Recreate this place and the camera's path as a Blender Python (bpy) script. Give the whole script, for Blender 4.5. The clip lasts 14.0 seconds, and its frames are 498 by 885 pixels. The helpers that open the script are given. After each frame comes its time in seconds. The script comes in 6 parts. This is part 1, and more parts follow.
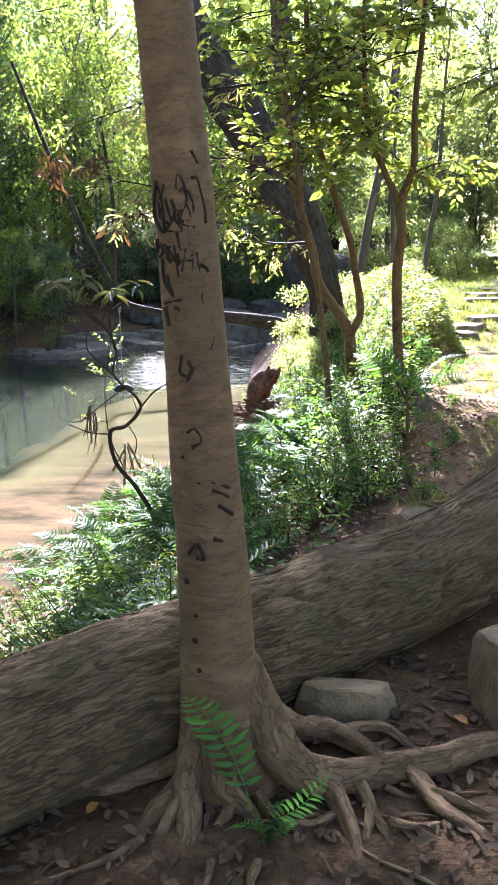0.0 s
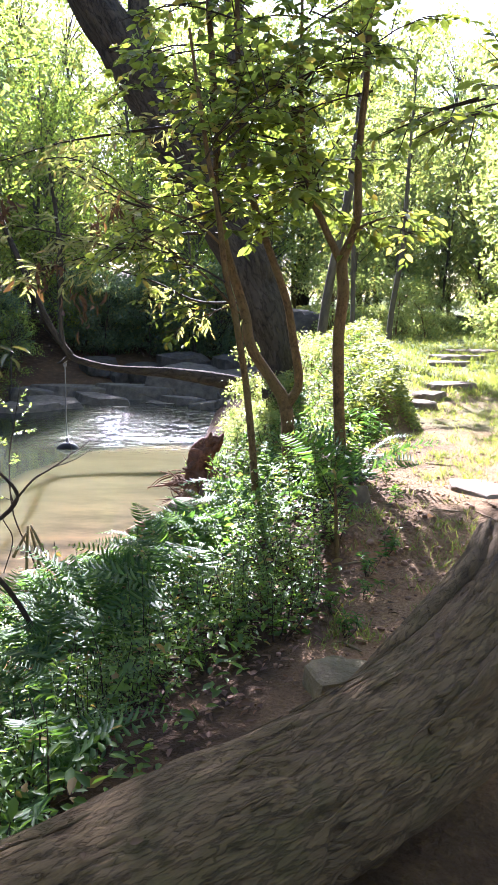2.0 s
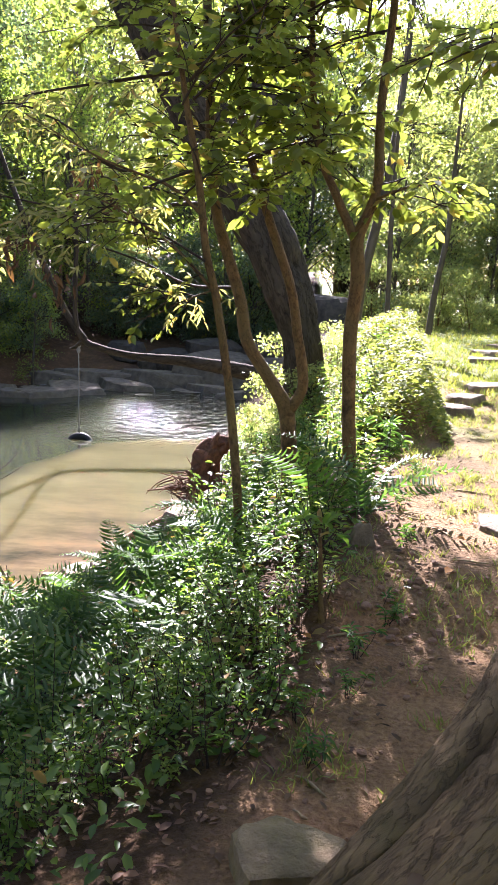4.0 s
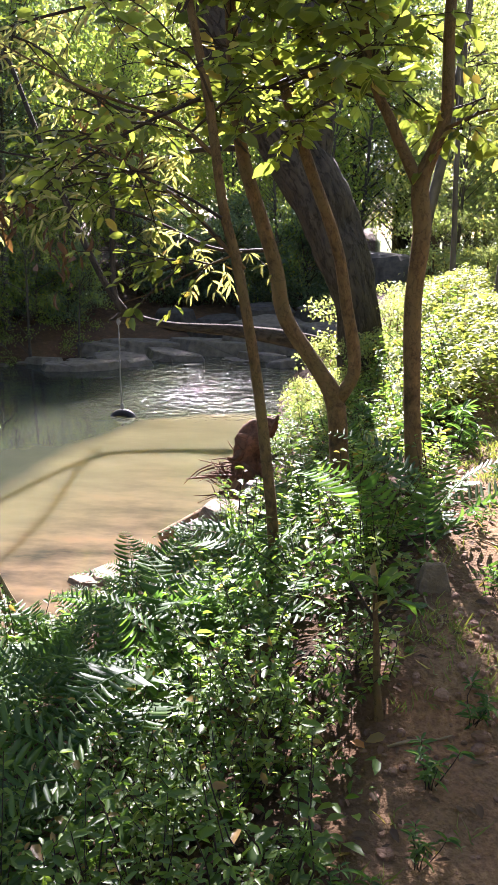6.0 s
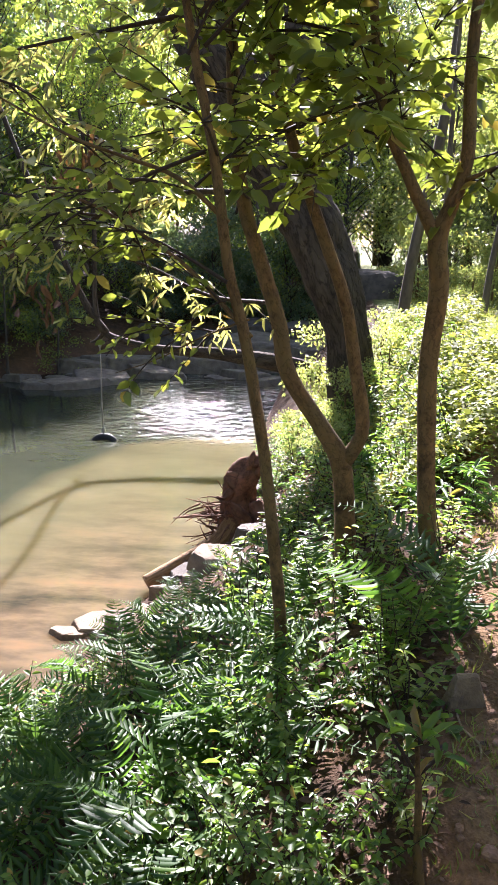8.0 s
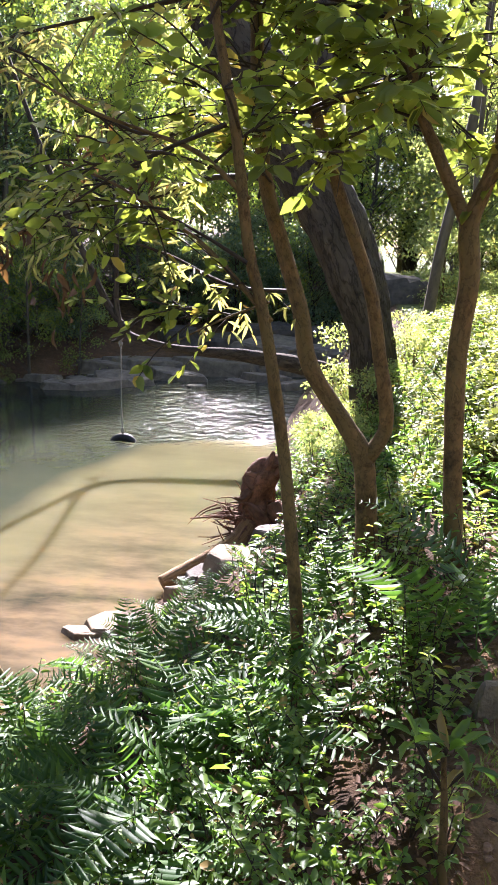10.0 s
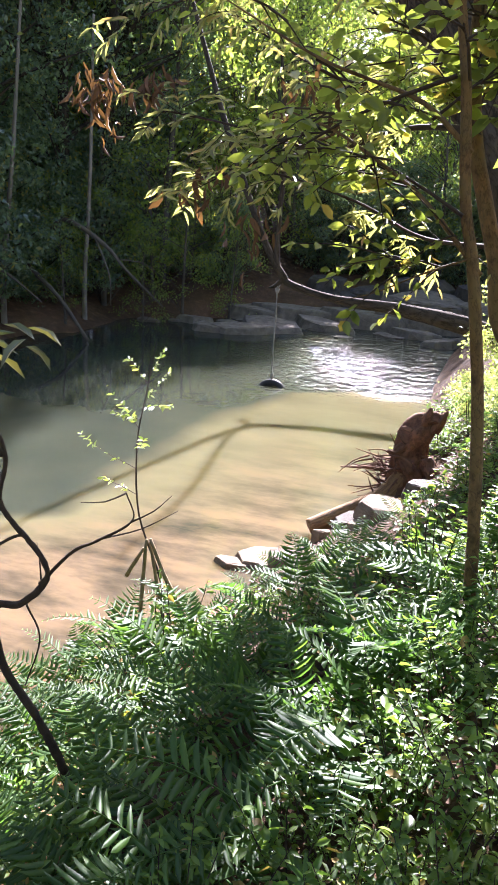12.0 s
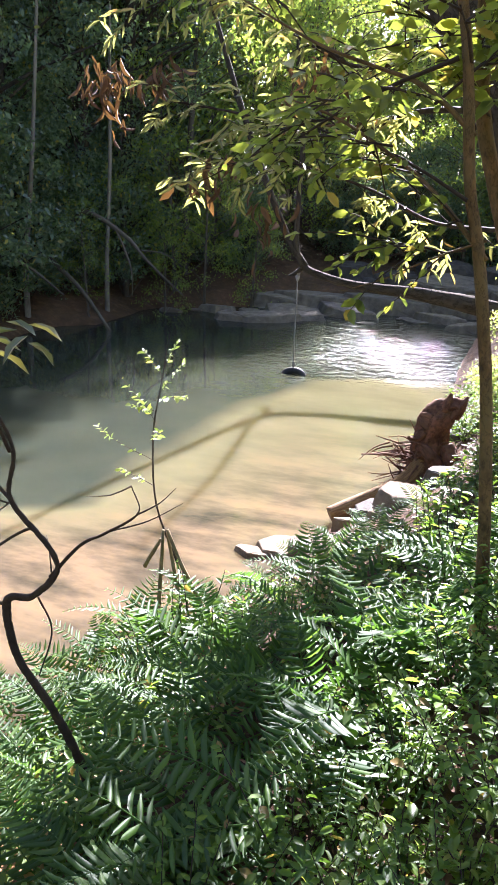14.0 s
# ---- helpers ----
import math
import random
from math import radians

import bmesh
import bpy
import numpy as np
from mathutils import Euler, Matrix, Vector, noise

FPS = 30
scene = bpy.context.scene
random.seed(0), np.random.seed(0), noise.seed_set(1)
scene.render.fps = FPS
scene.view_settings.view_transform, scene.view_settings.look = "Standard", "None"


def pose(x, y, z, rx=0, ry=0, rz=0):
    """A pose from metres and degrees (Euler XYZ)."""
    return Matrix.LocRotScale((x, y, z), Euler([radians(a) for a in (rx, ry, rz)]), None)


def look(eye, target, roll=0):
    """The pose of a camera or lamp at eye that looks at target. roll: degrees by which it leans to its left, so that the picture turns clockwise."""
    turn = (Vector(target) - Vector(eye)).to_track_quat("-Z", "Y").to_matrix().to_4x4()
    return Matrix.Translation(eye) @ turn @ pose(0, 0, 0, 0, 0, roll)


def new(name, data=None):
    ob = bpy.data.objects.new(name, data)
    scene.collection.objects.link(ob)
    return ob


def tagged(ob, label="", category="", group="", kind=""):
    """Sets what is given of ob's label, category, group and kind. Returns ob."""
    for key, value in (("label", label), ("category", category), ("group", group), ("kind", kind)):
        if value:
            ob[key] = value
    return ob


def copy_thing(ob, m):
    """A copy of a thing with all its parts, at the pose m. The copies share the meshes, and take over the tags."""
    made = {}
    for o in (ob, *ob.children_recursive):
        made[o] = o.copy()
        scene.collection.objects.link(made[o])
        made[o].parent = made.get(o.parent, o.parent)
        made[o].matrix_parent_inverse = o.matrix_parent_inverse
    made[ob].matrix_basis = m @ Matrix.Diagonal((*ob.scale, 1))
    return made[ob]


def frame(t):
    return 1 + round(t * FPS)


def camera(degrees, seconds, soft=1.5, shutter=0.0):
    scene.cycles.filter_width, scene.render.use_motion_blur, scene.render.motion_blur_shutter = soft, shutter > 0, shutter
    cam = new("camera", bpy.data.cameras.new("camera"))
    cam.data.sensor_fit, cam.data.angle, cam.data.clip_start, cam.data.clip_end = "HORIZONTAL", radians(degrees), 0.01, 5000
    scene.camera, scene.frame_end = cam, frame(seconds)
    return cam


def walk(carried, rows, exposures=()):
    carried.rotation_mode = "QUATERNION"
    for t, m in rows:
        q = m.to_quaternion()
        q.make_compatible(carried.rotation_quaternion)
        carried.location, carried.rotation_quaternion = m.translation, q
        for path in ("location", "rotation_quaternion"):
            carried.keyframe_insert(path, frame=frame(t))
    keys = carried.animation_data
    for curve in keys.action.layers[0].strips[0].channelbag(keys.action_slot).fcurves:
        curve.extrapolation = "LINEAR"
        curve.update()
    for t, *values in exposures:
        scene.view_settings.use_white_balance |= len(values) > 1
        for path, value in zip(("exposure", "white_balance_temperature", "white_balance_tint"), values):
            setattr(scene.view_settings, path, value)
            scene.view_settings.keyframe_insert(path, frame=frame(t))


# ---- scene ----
cam = camera(35.2, 14.0)
PATH = [
    (0, (0.097, 0.406, 1.652), (-0.006, 2.342, 1.16), -0.8),
    (0.5, (0.157, 0.663, 1.669), (0.016, 2.599, 1.19), -0.5),
    (1, (0.289, 0.945, 1.644), (0.17, 2.891, 1.197), -0.7),
    (1.1, (0.313, 0.998, 1.653), (0.212, 2.945, 1.203), -0.7),
    (1.2, (0.377, 1.082, 1.659), (0.279, 3.033, 1.229), -0.8),
    (1.5, (0.482, 1.335, 1.712), (0.428, 3.294, 1.312), 0.4),
    (2, (0.536, 1.522, 1.72), (0.495, 3.487, 1.351), 0.6),
    (2.2, (0.533, 1.6, 1.739), (0.497, 3.562, 1.353), 1.2),
    (4.3, (0.906, 2.944, 1.713), (0.749, 4.894, 1.297), 2.0),
    (4.5, (0.879, 3.105, 1.711), (0.753, 5.053, 1.276), 3.1),
    (5, (0.939, 3.446, 1.697), (0.862, 5.387, 1.22), 2.5),
    (5.5, (0.982, 3.656, 1.73), (0.675, 5.574, 1.255), -0.1),
    (6, (0.92, 3.809, 1.722), (0.626, 5.723, 1.219), -0.3),
    (6.5, (0.747, 4.069, 1.91), (0.584, 5.985, 1.358), 0.1),
    (7, (0.685, 4.171, 1.993), (0.515, 6.086, 1.443), -1.3),
    (7.5, (0.718, 4.209, 2.019), (0.502, 6.127, 1.493), -0.3),
    (7.7, (0.728, 4.203, 2.002), (0.5, 6.126, 1.501), -0.0),
    (9.8, (0.735, 4.405, 1.859), (0.46, 6.331, 1.397), 0.3),
    (10, (0.724, 4.363, 1.857), (0.432, 6.285, 1.386), 0.8),
    (10.5, (0.685, 4.274, 1.873), (0.281, 6.165, 1.364), 0.9),
    (11, (0.644, 4.212, 1.872), (0.138, 6.068, 1.326), 1.7),
    (11.5, (0.573, 4.194, 1.848), (0.09, 6.05, 1.281), 2.6),
    (12, (0.49, 4.123, 1.849), (-0.108, 5.935, 1.249), 3.2),
    (12.5, (0.469, 4.084, 1.838), (-0.261, 5.834, 1.203), 3.3),
    (13, (0.482, 4.053, 1.851), (-0.319, 5.764, 1.194), 2.6),
    (13.5, (0.501, 4.086, 1.858), (-0.319, 5.787, 1.198), 2.0),
    (14, (0.574, 4.15, 1.867), (-0.086, 5.93, 1.235), 1.6),
]
walk(cam, [(t, look(eye, target, roll)) for t, eye, target, roll in PATH], [(0.0, 3.32, 5600, 24), (1.0, 3.35, 5600, 24), (1.5, 3.35, 5600, 25), (2.0, 3.08, 5650, 26), (5.0, 2.95, 6150, 29), (7.5, 2.82, 6100, 28), (10.5, 2.97, 6000, 28), (14.0, 3.12, 5850, 26)])

# the walk's light: a low morning sun ahead, a clear sky
SUN_AZ, SUN_EL = 8.0, 36.0     # degrees left of +y, above the horizon
world = bpy.data.worlds.new("sky")
scene.world = world
world.use_nodes = True
wn = world.node_tree.nodes
sky = wn.new("ShaderNodeTexSky")
sky.sky_type, sky.sun_disc = 'NISHITA', False
sky.sun_elevation, sky.sun_rotation = radians(SUN_EL), radians(-SUN_AZ)
wn["Background"].inputs["Strength"].default_value = 0.06
world.node_tree.links.new(sky.outputs[0], wn["Background"].inputs["Color"])
sun_data = bpy.data.lights.new("sun", 'SUN')
sun_data.energy, sun_data.angle, sun_data.color = 5.0, radians(0.5), (1.0, 0.962, 0.925)
sun = new("sun", sun_data)
se, sa = radians(SUN_EL), radians(SUN_AZ)
SUN_DIR = Vector((-math.sin(sa) * math.cos(se), math.cos(sa) * math.cos(se), math.sin(se)))
sun.matrix_world = look(SUN_DIR * 60, (0, 0, 0))

WATER = -1.55
rng = np.random.default_rng(7)


# ---- materials ----
def shader(name, rough=0.8, spec=0.3):
    m = bpy.data.materials.new(name)
    m.use_nodes = True
    b = m.node_tree.nodes["Principled BSDF"]
    b.inputs["Roughness"].default_value = rough
    b.inputs["Specular IOR Level"].default_value = spec
    return m, m.node_tree.nodes, m.node_tree.links, b


def ramp(nodes, links, source, stops):
    r = nodes.new("ShaderNodeValToRGB")
    while len(r.color_ramp.elements) < len(stops):
        r.color_ramp.elements.new(0.5)
    for e, (p, c) in zip(r.color_ramp.elements, stops):
        e.position, e.color = p, (*c, 1)
    links.new(source, r.inputs[0])
    return r.outputs[0]


def noise_out(nodes, links, coords, scale, detail=5, stretch=None, rough=0.6, turn=0.0):
    n = nodes.new("ShaderNodeTexNoise")
    n.inputs["Scale"].default_value, n.inputs["Detail"].default_value, n.inputs["Roughness"].default_value = scale, detail, rough
    if stretch:
        mp = nodes.new("ShaderNodeMapping")
        mp.vector_type = 'TEXTURE'
        mp.inputs["Rotation"].default_value = (0, 0, radians(turn))
        mp.inputs["Scale"].default_value = [1 / k for k in stretch]
        links.new(coords, mp.inputs[0])
        coords = mp.outputs[0]
    links.new(coords, n.inputs["Vector"])
    return n.outputs["Fac"]


def mixed(nodes, links, fac, a, b, mode='MIX'):
    m = nodes.new("ShaderNodeMix")
    m.data_type, m.blend_type = 'RGBA', mode
    for sock, v in ((m.inputs[0], fac), (m.inputs[6], a), (m.inputs[7], b)):
        if isinstance(v, bpy.types.NodeSocket):
            links.new(v, sock)
        else:
            sock.default_value = v if isinstance(v, float) else (*v, 1)
    return m.outputs[2]


def bumped(nodes, links, bsdf, height, strength, dist=0.02):
    bp = nodes.new("ShaderNodeBump")
    bp.inputs["Strength"].default_value, bp.inputs["Distance"].default_value = strength, dist
    links.new(height, bp.inputs["Height"])
    links.new(bp.outputs[0], bsdf.inputs["Normal"])


def leaf_mat(name, dark, light, glow=0.45, rough=0.45, tired=None, yellow=0.06, gloss=0.5):
    """Leaf with light shining through; every leaf its own tone."""
    m, n, l, b = shader(name, rough, gloss)
    g = n.new("ShaderNodeNewGeometry")
    stops = [(0.0, dark), (0.75, light), (0.93, tuple(c * f for c, f in zip(light, (1.25, 1.15, 0.9))))]
    stops.append((1.0 - 0.4 * yellow, tired or (0.30, 0.24, 0.05)))
    col = ramp(n, l, g.outputs["Random Per Island"], stops)
    patch = noise_out(n, l, g.outputs["Position"], 3.0, 3)
    col = mixed(n, l, patch, col, mixed(n, l, 0.5, col, light), 'MIX')
    l.new(col, b.inputs["Base Color"])
    t = n.new("ShaderNodeBsdfTranslucent")
    l.new(mixed(n, l, 1.0, col, (2.35, 2.4, 1.15), 'MULTIPLY'), t.inputs["Color"])
    mx = n.new("ShaderNodeMixShader")
    mx.inputs[0].default_value = glow
    l.new(b.outputs[0], mx.inputs[1])
    l.new(t.outputs[0], mx.inputs[2])
    l.new(mx.outputs[0], n["Material Output"].inputs["Surface"])
    return m


def bark_mat(name, dark, light, scale=9, stretch=(1, 1, 0.18), bump=0.5, blotch=None, rough=0.85, dist=0.02, crack=0.0, moss=None):
    """Bark in the limb's own coordinates: x and y round it, z along it."""
    m, n, l, b = shader(name, rough, 0.25)
    at = n.new("ShaderNodeAttribute")
    at.attribute_name = "grain"
    c = at.outputs["Vector"]
    f = noise_out(n, l, c, scale, 8, stretch, 0.68)
    col = ramp(n, l, f, [(0.3, dark), (0.7, light)])
    if blotch:
        f2 = noise_out(n, l, c, 3.5, 5)
        col = mixed(n, l, ramp(n, l, f2, [(0.46, (0, 0, 0)), (0.62, (1, 1, 1))]), col, blotch)
    if moss:
        f3 = noise_out(n, l, c, 5.0, 6)
        col = mixed(n, l, ramp(n, l, f3, [(0.52, (0, 0, 0)), (0.66, (0.7, 0.7, 0.7))]), col, moss)
    height = f
    if crack:
        # fine dark splits between the plates of bark
        c2 = noise_out(n, l, c, scale * 1.3, 5, stretch, 0.6)
        gap = ramp(n, l, c2, [(0.46, (1, 1, 1)), (0.492, (1 - crack,) * 3), (0.504, (1 - crack,) * 3), (0.53, (1, 1, 1))])
        col = mixed(n, l, 1.0, col, gap, 'MULTIPLY')
        height = mixed(n, l, 0.6, f, gap)
    l.new(col, b.inputs["Base Color"])
    bumped(n, l, b, height, bump, dist)
    return m


def ground_mat():
    m, n, l, b = shader("forest_soil", 0.95, 0.15)
    g = n.new("ShaderNodeNewGeometry").outputs["Position"]
    a = n.new("ShaderNodeAttribute")
    a.attribute_name = "cover"
    sep = n.new("ShaderNodeSeparateColor")
    l.new(a.outputs["Color"], sep.inputs[0])
    big, mid, fine = noise_out(n, l, g, 0.9, 4), noise_out(n, l, g, 6, 6), noise_out(n, l, g, 45, 6)
    litter = ramp(n, l, mid, [(0.3, (0.018, 0.011, 0.006)), (0.55, (0.062, 0.035, 0.018)), (0.75, (0.15, 0.088, 0.044))])
    clay = ramp(n, l, big, [(0.3, (0.14, 0.086, 0.044)), (0.5, (0.28, 0.172, 0.090)), (0.62, (0.37, 0.195, 0.098)), (0.75, (0.41, 0.26, 0.14))])
    clay = mixed(n, l, ramp(n, l, fine, [(0.35, (1, 1, 1)), (0.6, (0, 0, 0))]), clay, mixed(n, l, 0.55, clay, (0.10, 0.055, 0.03)))
    grass = ramp(n, l, mid, [(0.3, (0.05, 0.06, 0.015)), (0.55, (0.10, 0.13, 0.03)), (0.75, (0.22, 0.19, 0.07))])
    sand = ramp(n, l, mid, [(0.3, (0.33, 0.155, 0.07)), (0.7, (0.52, 0.29, 0.145))])
    col = mixed(n, l, sep.outputs[0], litter, clay)
    col = mixed(n, l, sep.outputs[1], col, grass)
    col = mixed(n, l, sep.outputs[2], col, sand)
    l.new(col, b.inputs["Base Color"])
    bumped(n, l, b, mixed(n, l, 0.5, fine, mid), 1.0, 0.06)
    return m


def water_mat():
    m, n, l, b = shader("silty_water", 0.045, 0.5)
    b.inputs["IOR"].default_value = 1.33
    g = n.new("ShaderNodeNewGeometry").outputs["Position"]
    a = n.new("ShaderNodeAttribute")
    a.attribute_name = "sun_shoal"
    # the darkest tone also paints the shade on water outside the sun patch
    deep = ramp(n, l, noise_out(n, l, g, 0.35, 4), [(0.35, (0.026, 0.031, 0.021)), (0.65, (0.040, 0.044, 0.028))])
    silt = ramp(n, l, noise_out(n, l, g, 0.5, 4, (0.6, 1.2, 1)), [(0.35, (0.080, 0.075, 0.038)), (0.65, (0.122, 0.109, 0.057))])
    bed = ramp(n, l, noise_out(n, l, g, 1.3, 7, (0.7, 1.6, 1)), [(0.32, (0.026, 0.024, 0.017)), (0.45, (0.072, 0.056, 0.034)), (0.58, (0.125, 0.090, 0.052)), (0.70, (0.165, 0.105, 0.056))])
    in_sun_patch = ramp(n, l, a.outputs["Fac"], [(0.0, (0, 0, 0)), (0.5, (1, 1, 1))])
    shallow = ramp(n, l, a.outputs["Fac"], [(0.5, (0, 0, 0)), (1.0, (1, 1, 1))])
    col = mixed(n, l, shallow, mixed(n, l, in_sun_patch, deep, silt), bed)
    l.new(col, b.inputs["Base Color"])
    # silt scatters the sun under the surface, so shadows on it are soft
    b.subsurface_method = 'BURLEY'
    b.inputs["Subsurface Weight"].default_value = 1.0
    b.inputs["Subsurface Radius"].default_value = (1.0, 0.85, 0.55)
    b.inputs["Subsurface Scale"].default_value = 0.7
    # small ripples, choppier in the riffle by the rocks
    sep = n.new("ShaderNodeSeparateXYZ")
    l.new(g, sep.inputs[0])
    chop = n.new("ShaderNodeMapRange")
    chop.inputs[1].default_value, chop.inputs[2].default_value = 17.3, 19.0
    chop.inputs[3].default_value, chop.inputs[4].default_value = 0.035, 1.0
    l.new(sep.outputs[1], chop.inputs[0])
    side = n.new("ShaderNodeMapRange")
    side.inputs[1].default_value, side.inputs[2].default_value = -5.6, -3.2
    side.inputs[3].default_value, side.inputs[4].default_value = 0.06, 1.0
    l.new(sep.outputs[0], side.inputs[0])
    both = n.new("ShaderNodeMath")
    both.operation = 'MULTIPLY'
    l.new(chop.outputs[0], both.inputs[0])
    l.new(side.outputs[0], both.inputs[1])
    w = noise_out(n, l, g, 4.2, 3, (1, 1.3, 1), 0.5)
    bp = n.new("ShaderNodeBump")
    bp.inputs["Distance"].default_value = 0.085
    l.new(both.outputs[0], bp.inputs["Strength"])
    l.new(w, bp.inputs["Height"])
    l.new(bp.outputs[0], b.inputs["Normal"])
    return m


def rock_mat(name, dark, light, moss=0.0):
    m, n, l, b = shader(name, 0.85, 0.3)
    c = n.new("ShaderNodeNewGeometry").outputs["Position"]
    f, fine = noise_out(n, l, c, 5, 6), noise_out(n, l, c, 60, 4)
    col = ramp(n, l, f, [(0.3, dark), (0.7, light)])
    col = mixed(n, l, 0.35, col, mixed(n, l, fine, col, (0.02, 0.02, 0.02)))
    if moss:
        col = mixed(n, l, ramp(n, l, noise_out(n, l, c, 3, 4), [(0.5, (0, 0, 0)), (0.62, (moss,) * 3)]), col, (0.09, 0.10, 0.03))
    l.new(col, b.inputs["Base Color"])
    bumped(n, l, b, mixed(n, l, 0.3, f, fine), 0.9, 0.04)
    return m


SOIL, RIVER = ground_mat(), water_mat()
PALE_BARK = bark_mat("smooth_grey_bark", (0.088, 0.050, 0.024), (0.235, 0.145, 0.074), 9, (0.9, 0.9, 2.2), 0.8, (0.13, 0.078, 0.038), 0.75, 0.008, 0.25)
ROOT_BARK = bark_mat("worn_root_bark", (0.065, 0.037, 0.018), (0.26, 0.162, 0.082), 30, (1, 1, 0.35), 1.0, (0.13, 0.078, 0.038), 0.8, 0.015, 0.3)
LOG_BARK = bark_mat("weathered_log_bark", (0.062, 0.038, 0.018), (0.200, 0.130, 0.063), 40, (1, 1, 0.22), 1.0, (0.120, 0.079, 0.038), 0.9, 0.03, 0.24, (0.085, 0.066, 0.024))
BROWN_BARK = bark_mat("brown_sapling_bark", (0.042, 0.023, 0.009), (0.21, 0.120, 0.045), 24, (1, 1, 0.5), 0.8, (0.13, 0.085, 0.032), 0.8, 0.008, 0.4)
DARK_BARK = bark_mat("dark_rough_bark", (0.026, 0.019, 0.012), (0.105, 0.078, 0.050), 12, (1, 1, 0.25), 1.0, (0.060, 0.046, 0.030), 0.95, 0.04, 0.5)
DRIFT = bark_mat("red_driftwood", (0.045, 0.020, 0.012), (0.26, 0.120, 0.062), 16, (1, 1, 0.45), 1.0, (0.12, 0.065, 0.038), 0.85, 0.03, 0.25)
TWIG = bark_mat("dark_twig_bark", (0.02, 0.013, 0.009), (0.06, 0.04, 0.026), 20, None, 0.5)
BARE = bark_mat("bare_golden_driftwood", (0.14, 0.075, 0.030), (0.36, 0.22, 0.10), 30, (1, 1, 0.12), 0.9, (0.22, 0.13, 0.06), 0.8, 0.01, 0.4)
PALETRUNK = bark_mat("pale_grey_trunk", (0.09, 0.075, 0.055), (0.27, 0.23, 0.175), 10, (1, 1, 0.3), 0.6, (0.22, 0.19, 0.14))
DRYSTICK = bark_mat("pale_dry_stick", (0.12, 0.085, 0.045), (0.30, 0.22, 0.12), 14, None, 0.4)
FAR_BARK = bark_mat("grey_woodland_bark", (0.045, 0.036, 0.025), (0.14, 0.115, 0.08), 6, (1, 1, 0.3), 0.5)
STONE = rock_mat("tan_sandstone", (0.12, 0.083, 0.044), (0.33, 0.235, 0.13), 0.25)
CLAY = rock_mat("reddish_dry_clay", (0.13, 0.07, 0.04), (0.34, 0.19, 0.115))
PALEROCK = rock_mat("pale_grey_shore_rock", (0.11, 0.088, 0.060), (0.27, 0.222, 0.155))
SHORE = rock_mat("sunlit_tan_stone", (0.11, 0.076, 0.045), (0.30, 0.22, 0.14))
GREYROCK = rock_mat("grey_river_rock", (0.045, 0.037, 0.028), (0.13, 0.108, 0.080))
FERN = leaf_mat("fern_green", (0.016, 0.046, 0.012), (0.066, 0.128, 0.028), 0.45, 0.5, (0.24, 0.17, 0.05), 0.2, 0.32)
BRIGHT = leaf_mat("young_fern_green", (0.045, 0.125, 0.035), (0.085, 0.19, 0.05), 0.4, 0.4)
WEED = leaf_mat("undergrowth_green", (0.020, 0.056, 0.010), (0.108, 0.172, 0.032), 0.48, 0.42, (0.22, 0.12, 0.05), 0.3, 0.32)
BROAD = leaf_mat("thin_broad_leaf", (0.036, 0.056, 0.013), (0.135, 0.158, 0.036), 0.60, 0.34, (0.22, 0.15, 0.05), 0.25, 0.45)
LIME = leaf_mat("sunny_lime_leaf", (0.070, 0.115, 0.026), (0.17, 0.215, 0.058), 0.58, 0.45)
COVER = leaf_mat("groundcover_leaf", (0.065, 0.092, 0.022), (0.165, 0.185, 0.058), 0.45, 0.6, None, 0.06, 0.2)
WILLOW = leaf_mat("narrow_grey_green_leaf", (0.07, 0.078, 0.035), (0.23, 0.225, 0.115), 0.48, 0.36, (0.26, 0.16, 0.08), 0.3)
DEAD = leaf_mat("dead_brown_leaf", (0.05, 0.024, 0.013), (0.13, 0.068, 0.038), 0.14, 0.85, (0.16, 0.09, 0.05))
# leaf of the shaded far bank, its colour lightened and cooled to suggest haze
HAZE_SHADE = leaf_mat("hazed_forest_leaf", (0.040, 0.072, 0.046), (0.125, 0.170, 0.105), 0.48, 0.30)
WOODS = leaf_mat("light_woodland_leaf", (0.048, 0.072, 0.024), (0.13, 0.15, 0.055), 0.46, 0.5, (0.34, 0.25, 0.07), 0.3)
# paler copy of the woodland leaf; distant haze is put into its colour
HAZEWOODS = leaf_mat("haze_paled_leaf", (0.095, 0.125, 0.055), (0.20, 0.23, 0.105), 0.55, 0.4, (0.34, 0.27, 0.09), 0.3)
GRASS = leaf_mat("path_grass", (0.05, 0.075, 0.015), (0.15, 0.17, 0.045), 0.4, 0.5, (0.34, 0.27, 0.11), 0.5)
ROPE = bark_mat("weathered_rope", (0.11, 0.10, 0.085), (0.32, 0.29, 0.25), 60, (1, 1, 0.4), 0.6)
TYRE = bark_mat("black_rubber", (0.012, 0.012, 0.012), (0.03, 0.03, 0.03), 20, None, 0.2, None, 0.6)


# ---- mesh building ----
def field(turns, cell, seed):
    """Smooth random values on a trunk: so many humps round it, each cell metres long; closes round the trunk."""
    grid = np.random.default_rng(seed).uniform(0, 1, (512, turns))

    def value(ang, s):
        u, w = (np.asarray(ang) / (2 * math.pi) % 1.0) * turns, s / cell + 64
        i, j = np.floor(u).astype(int), np.floor(w).astype(int)
        a, b = u - i, w - j
        a, b = a * a * (3 - 2 * a), b * b * (3 - 2 * b)
        q = lambda y, x: grid[y % 512, x % turns]
        return (q(j, i) * (1 - a) + q(j, i + 1) * a) * (1 - b) + (q(j + 1, i) * (1 - a) + q(j + 1, i + 1) * a) * b
    return value


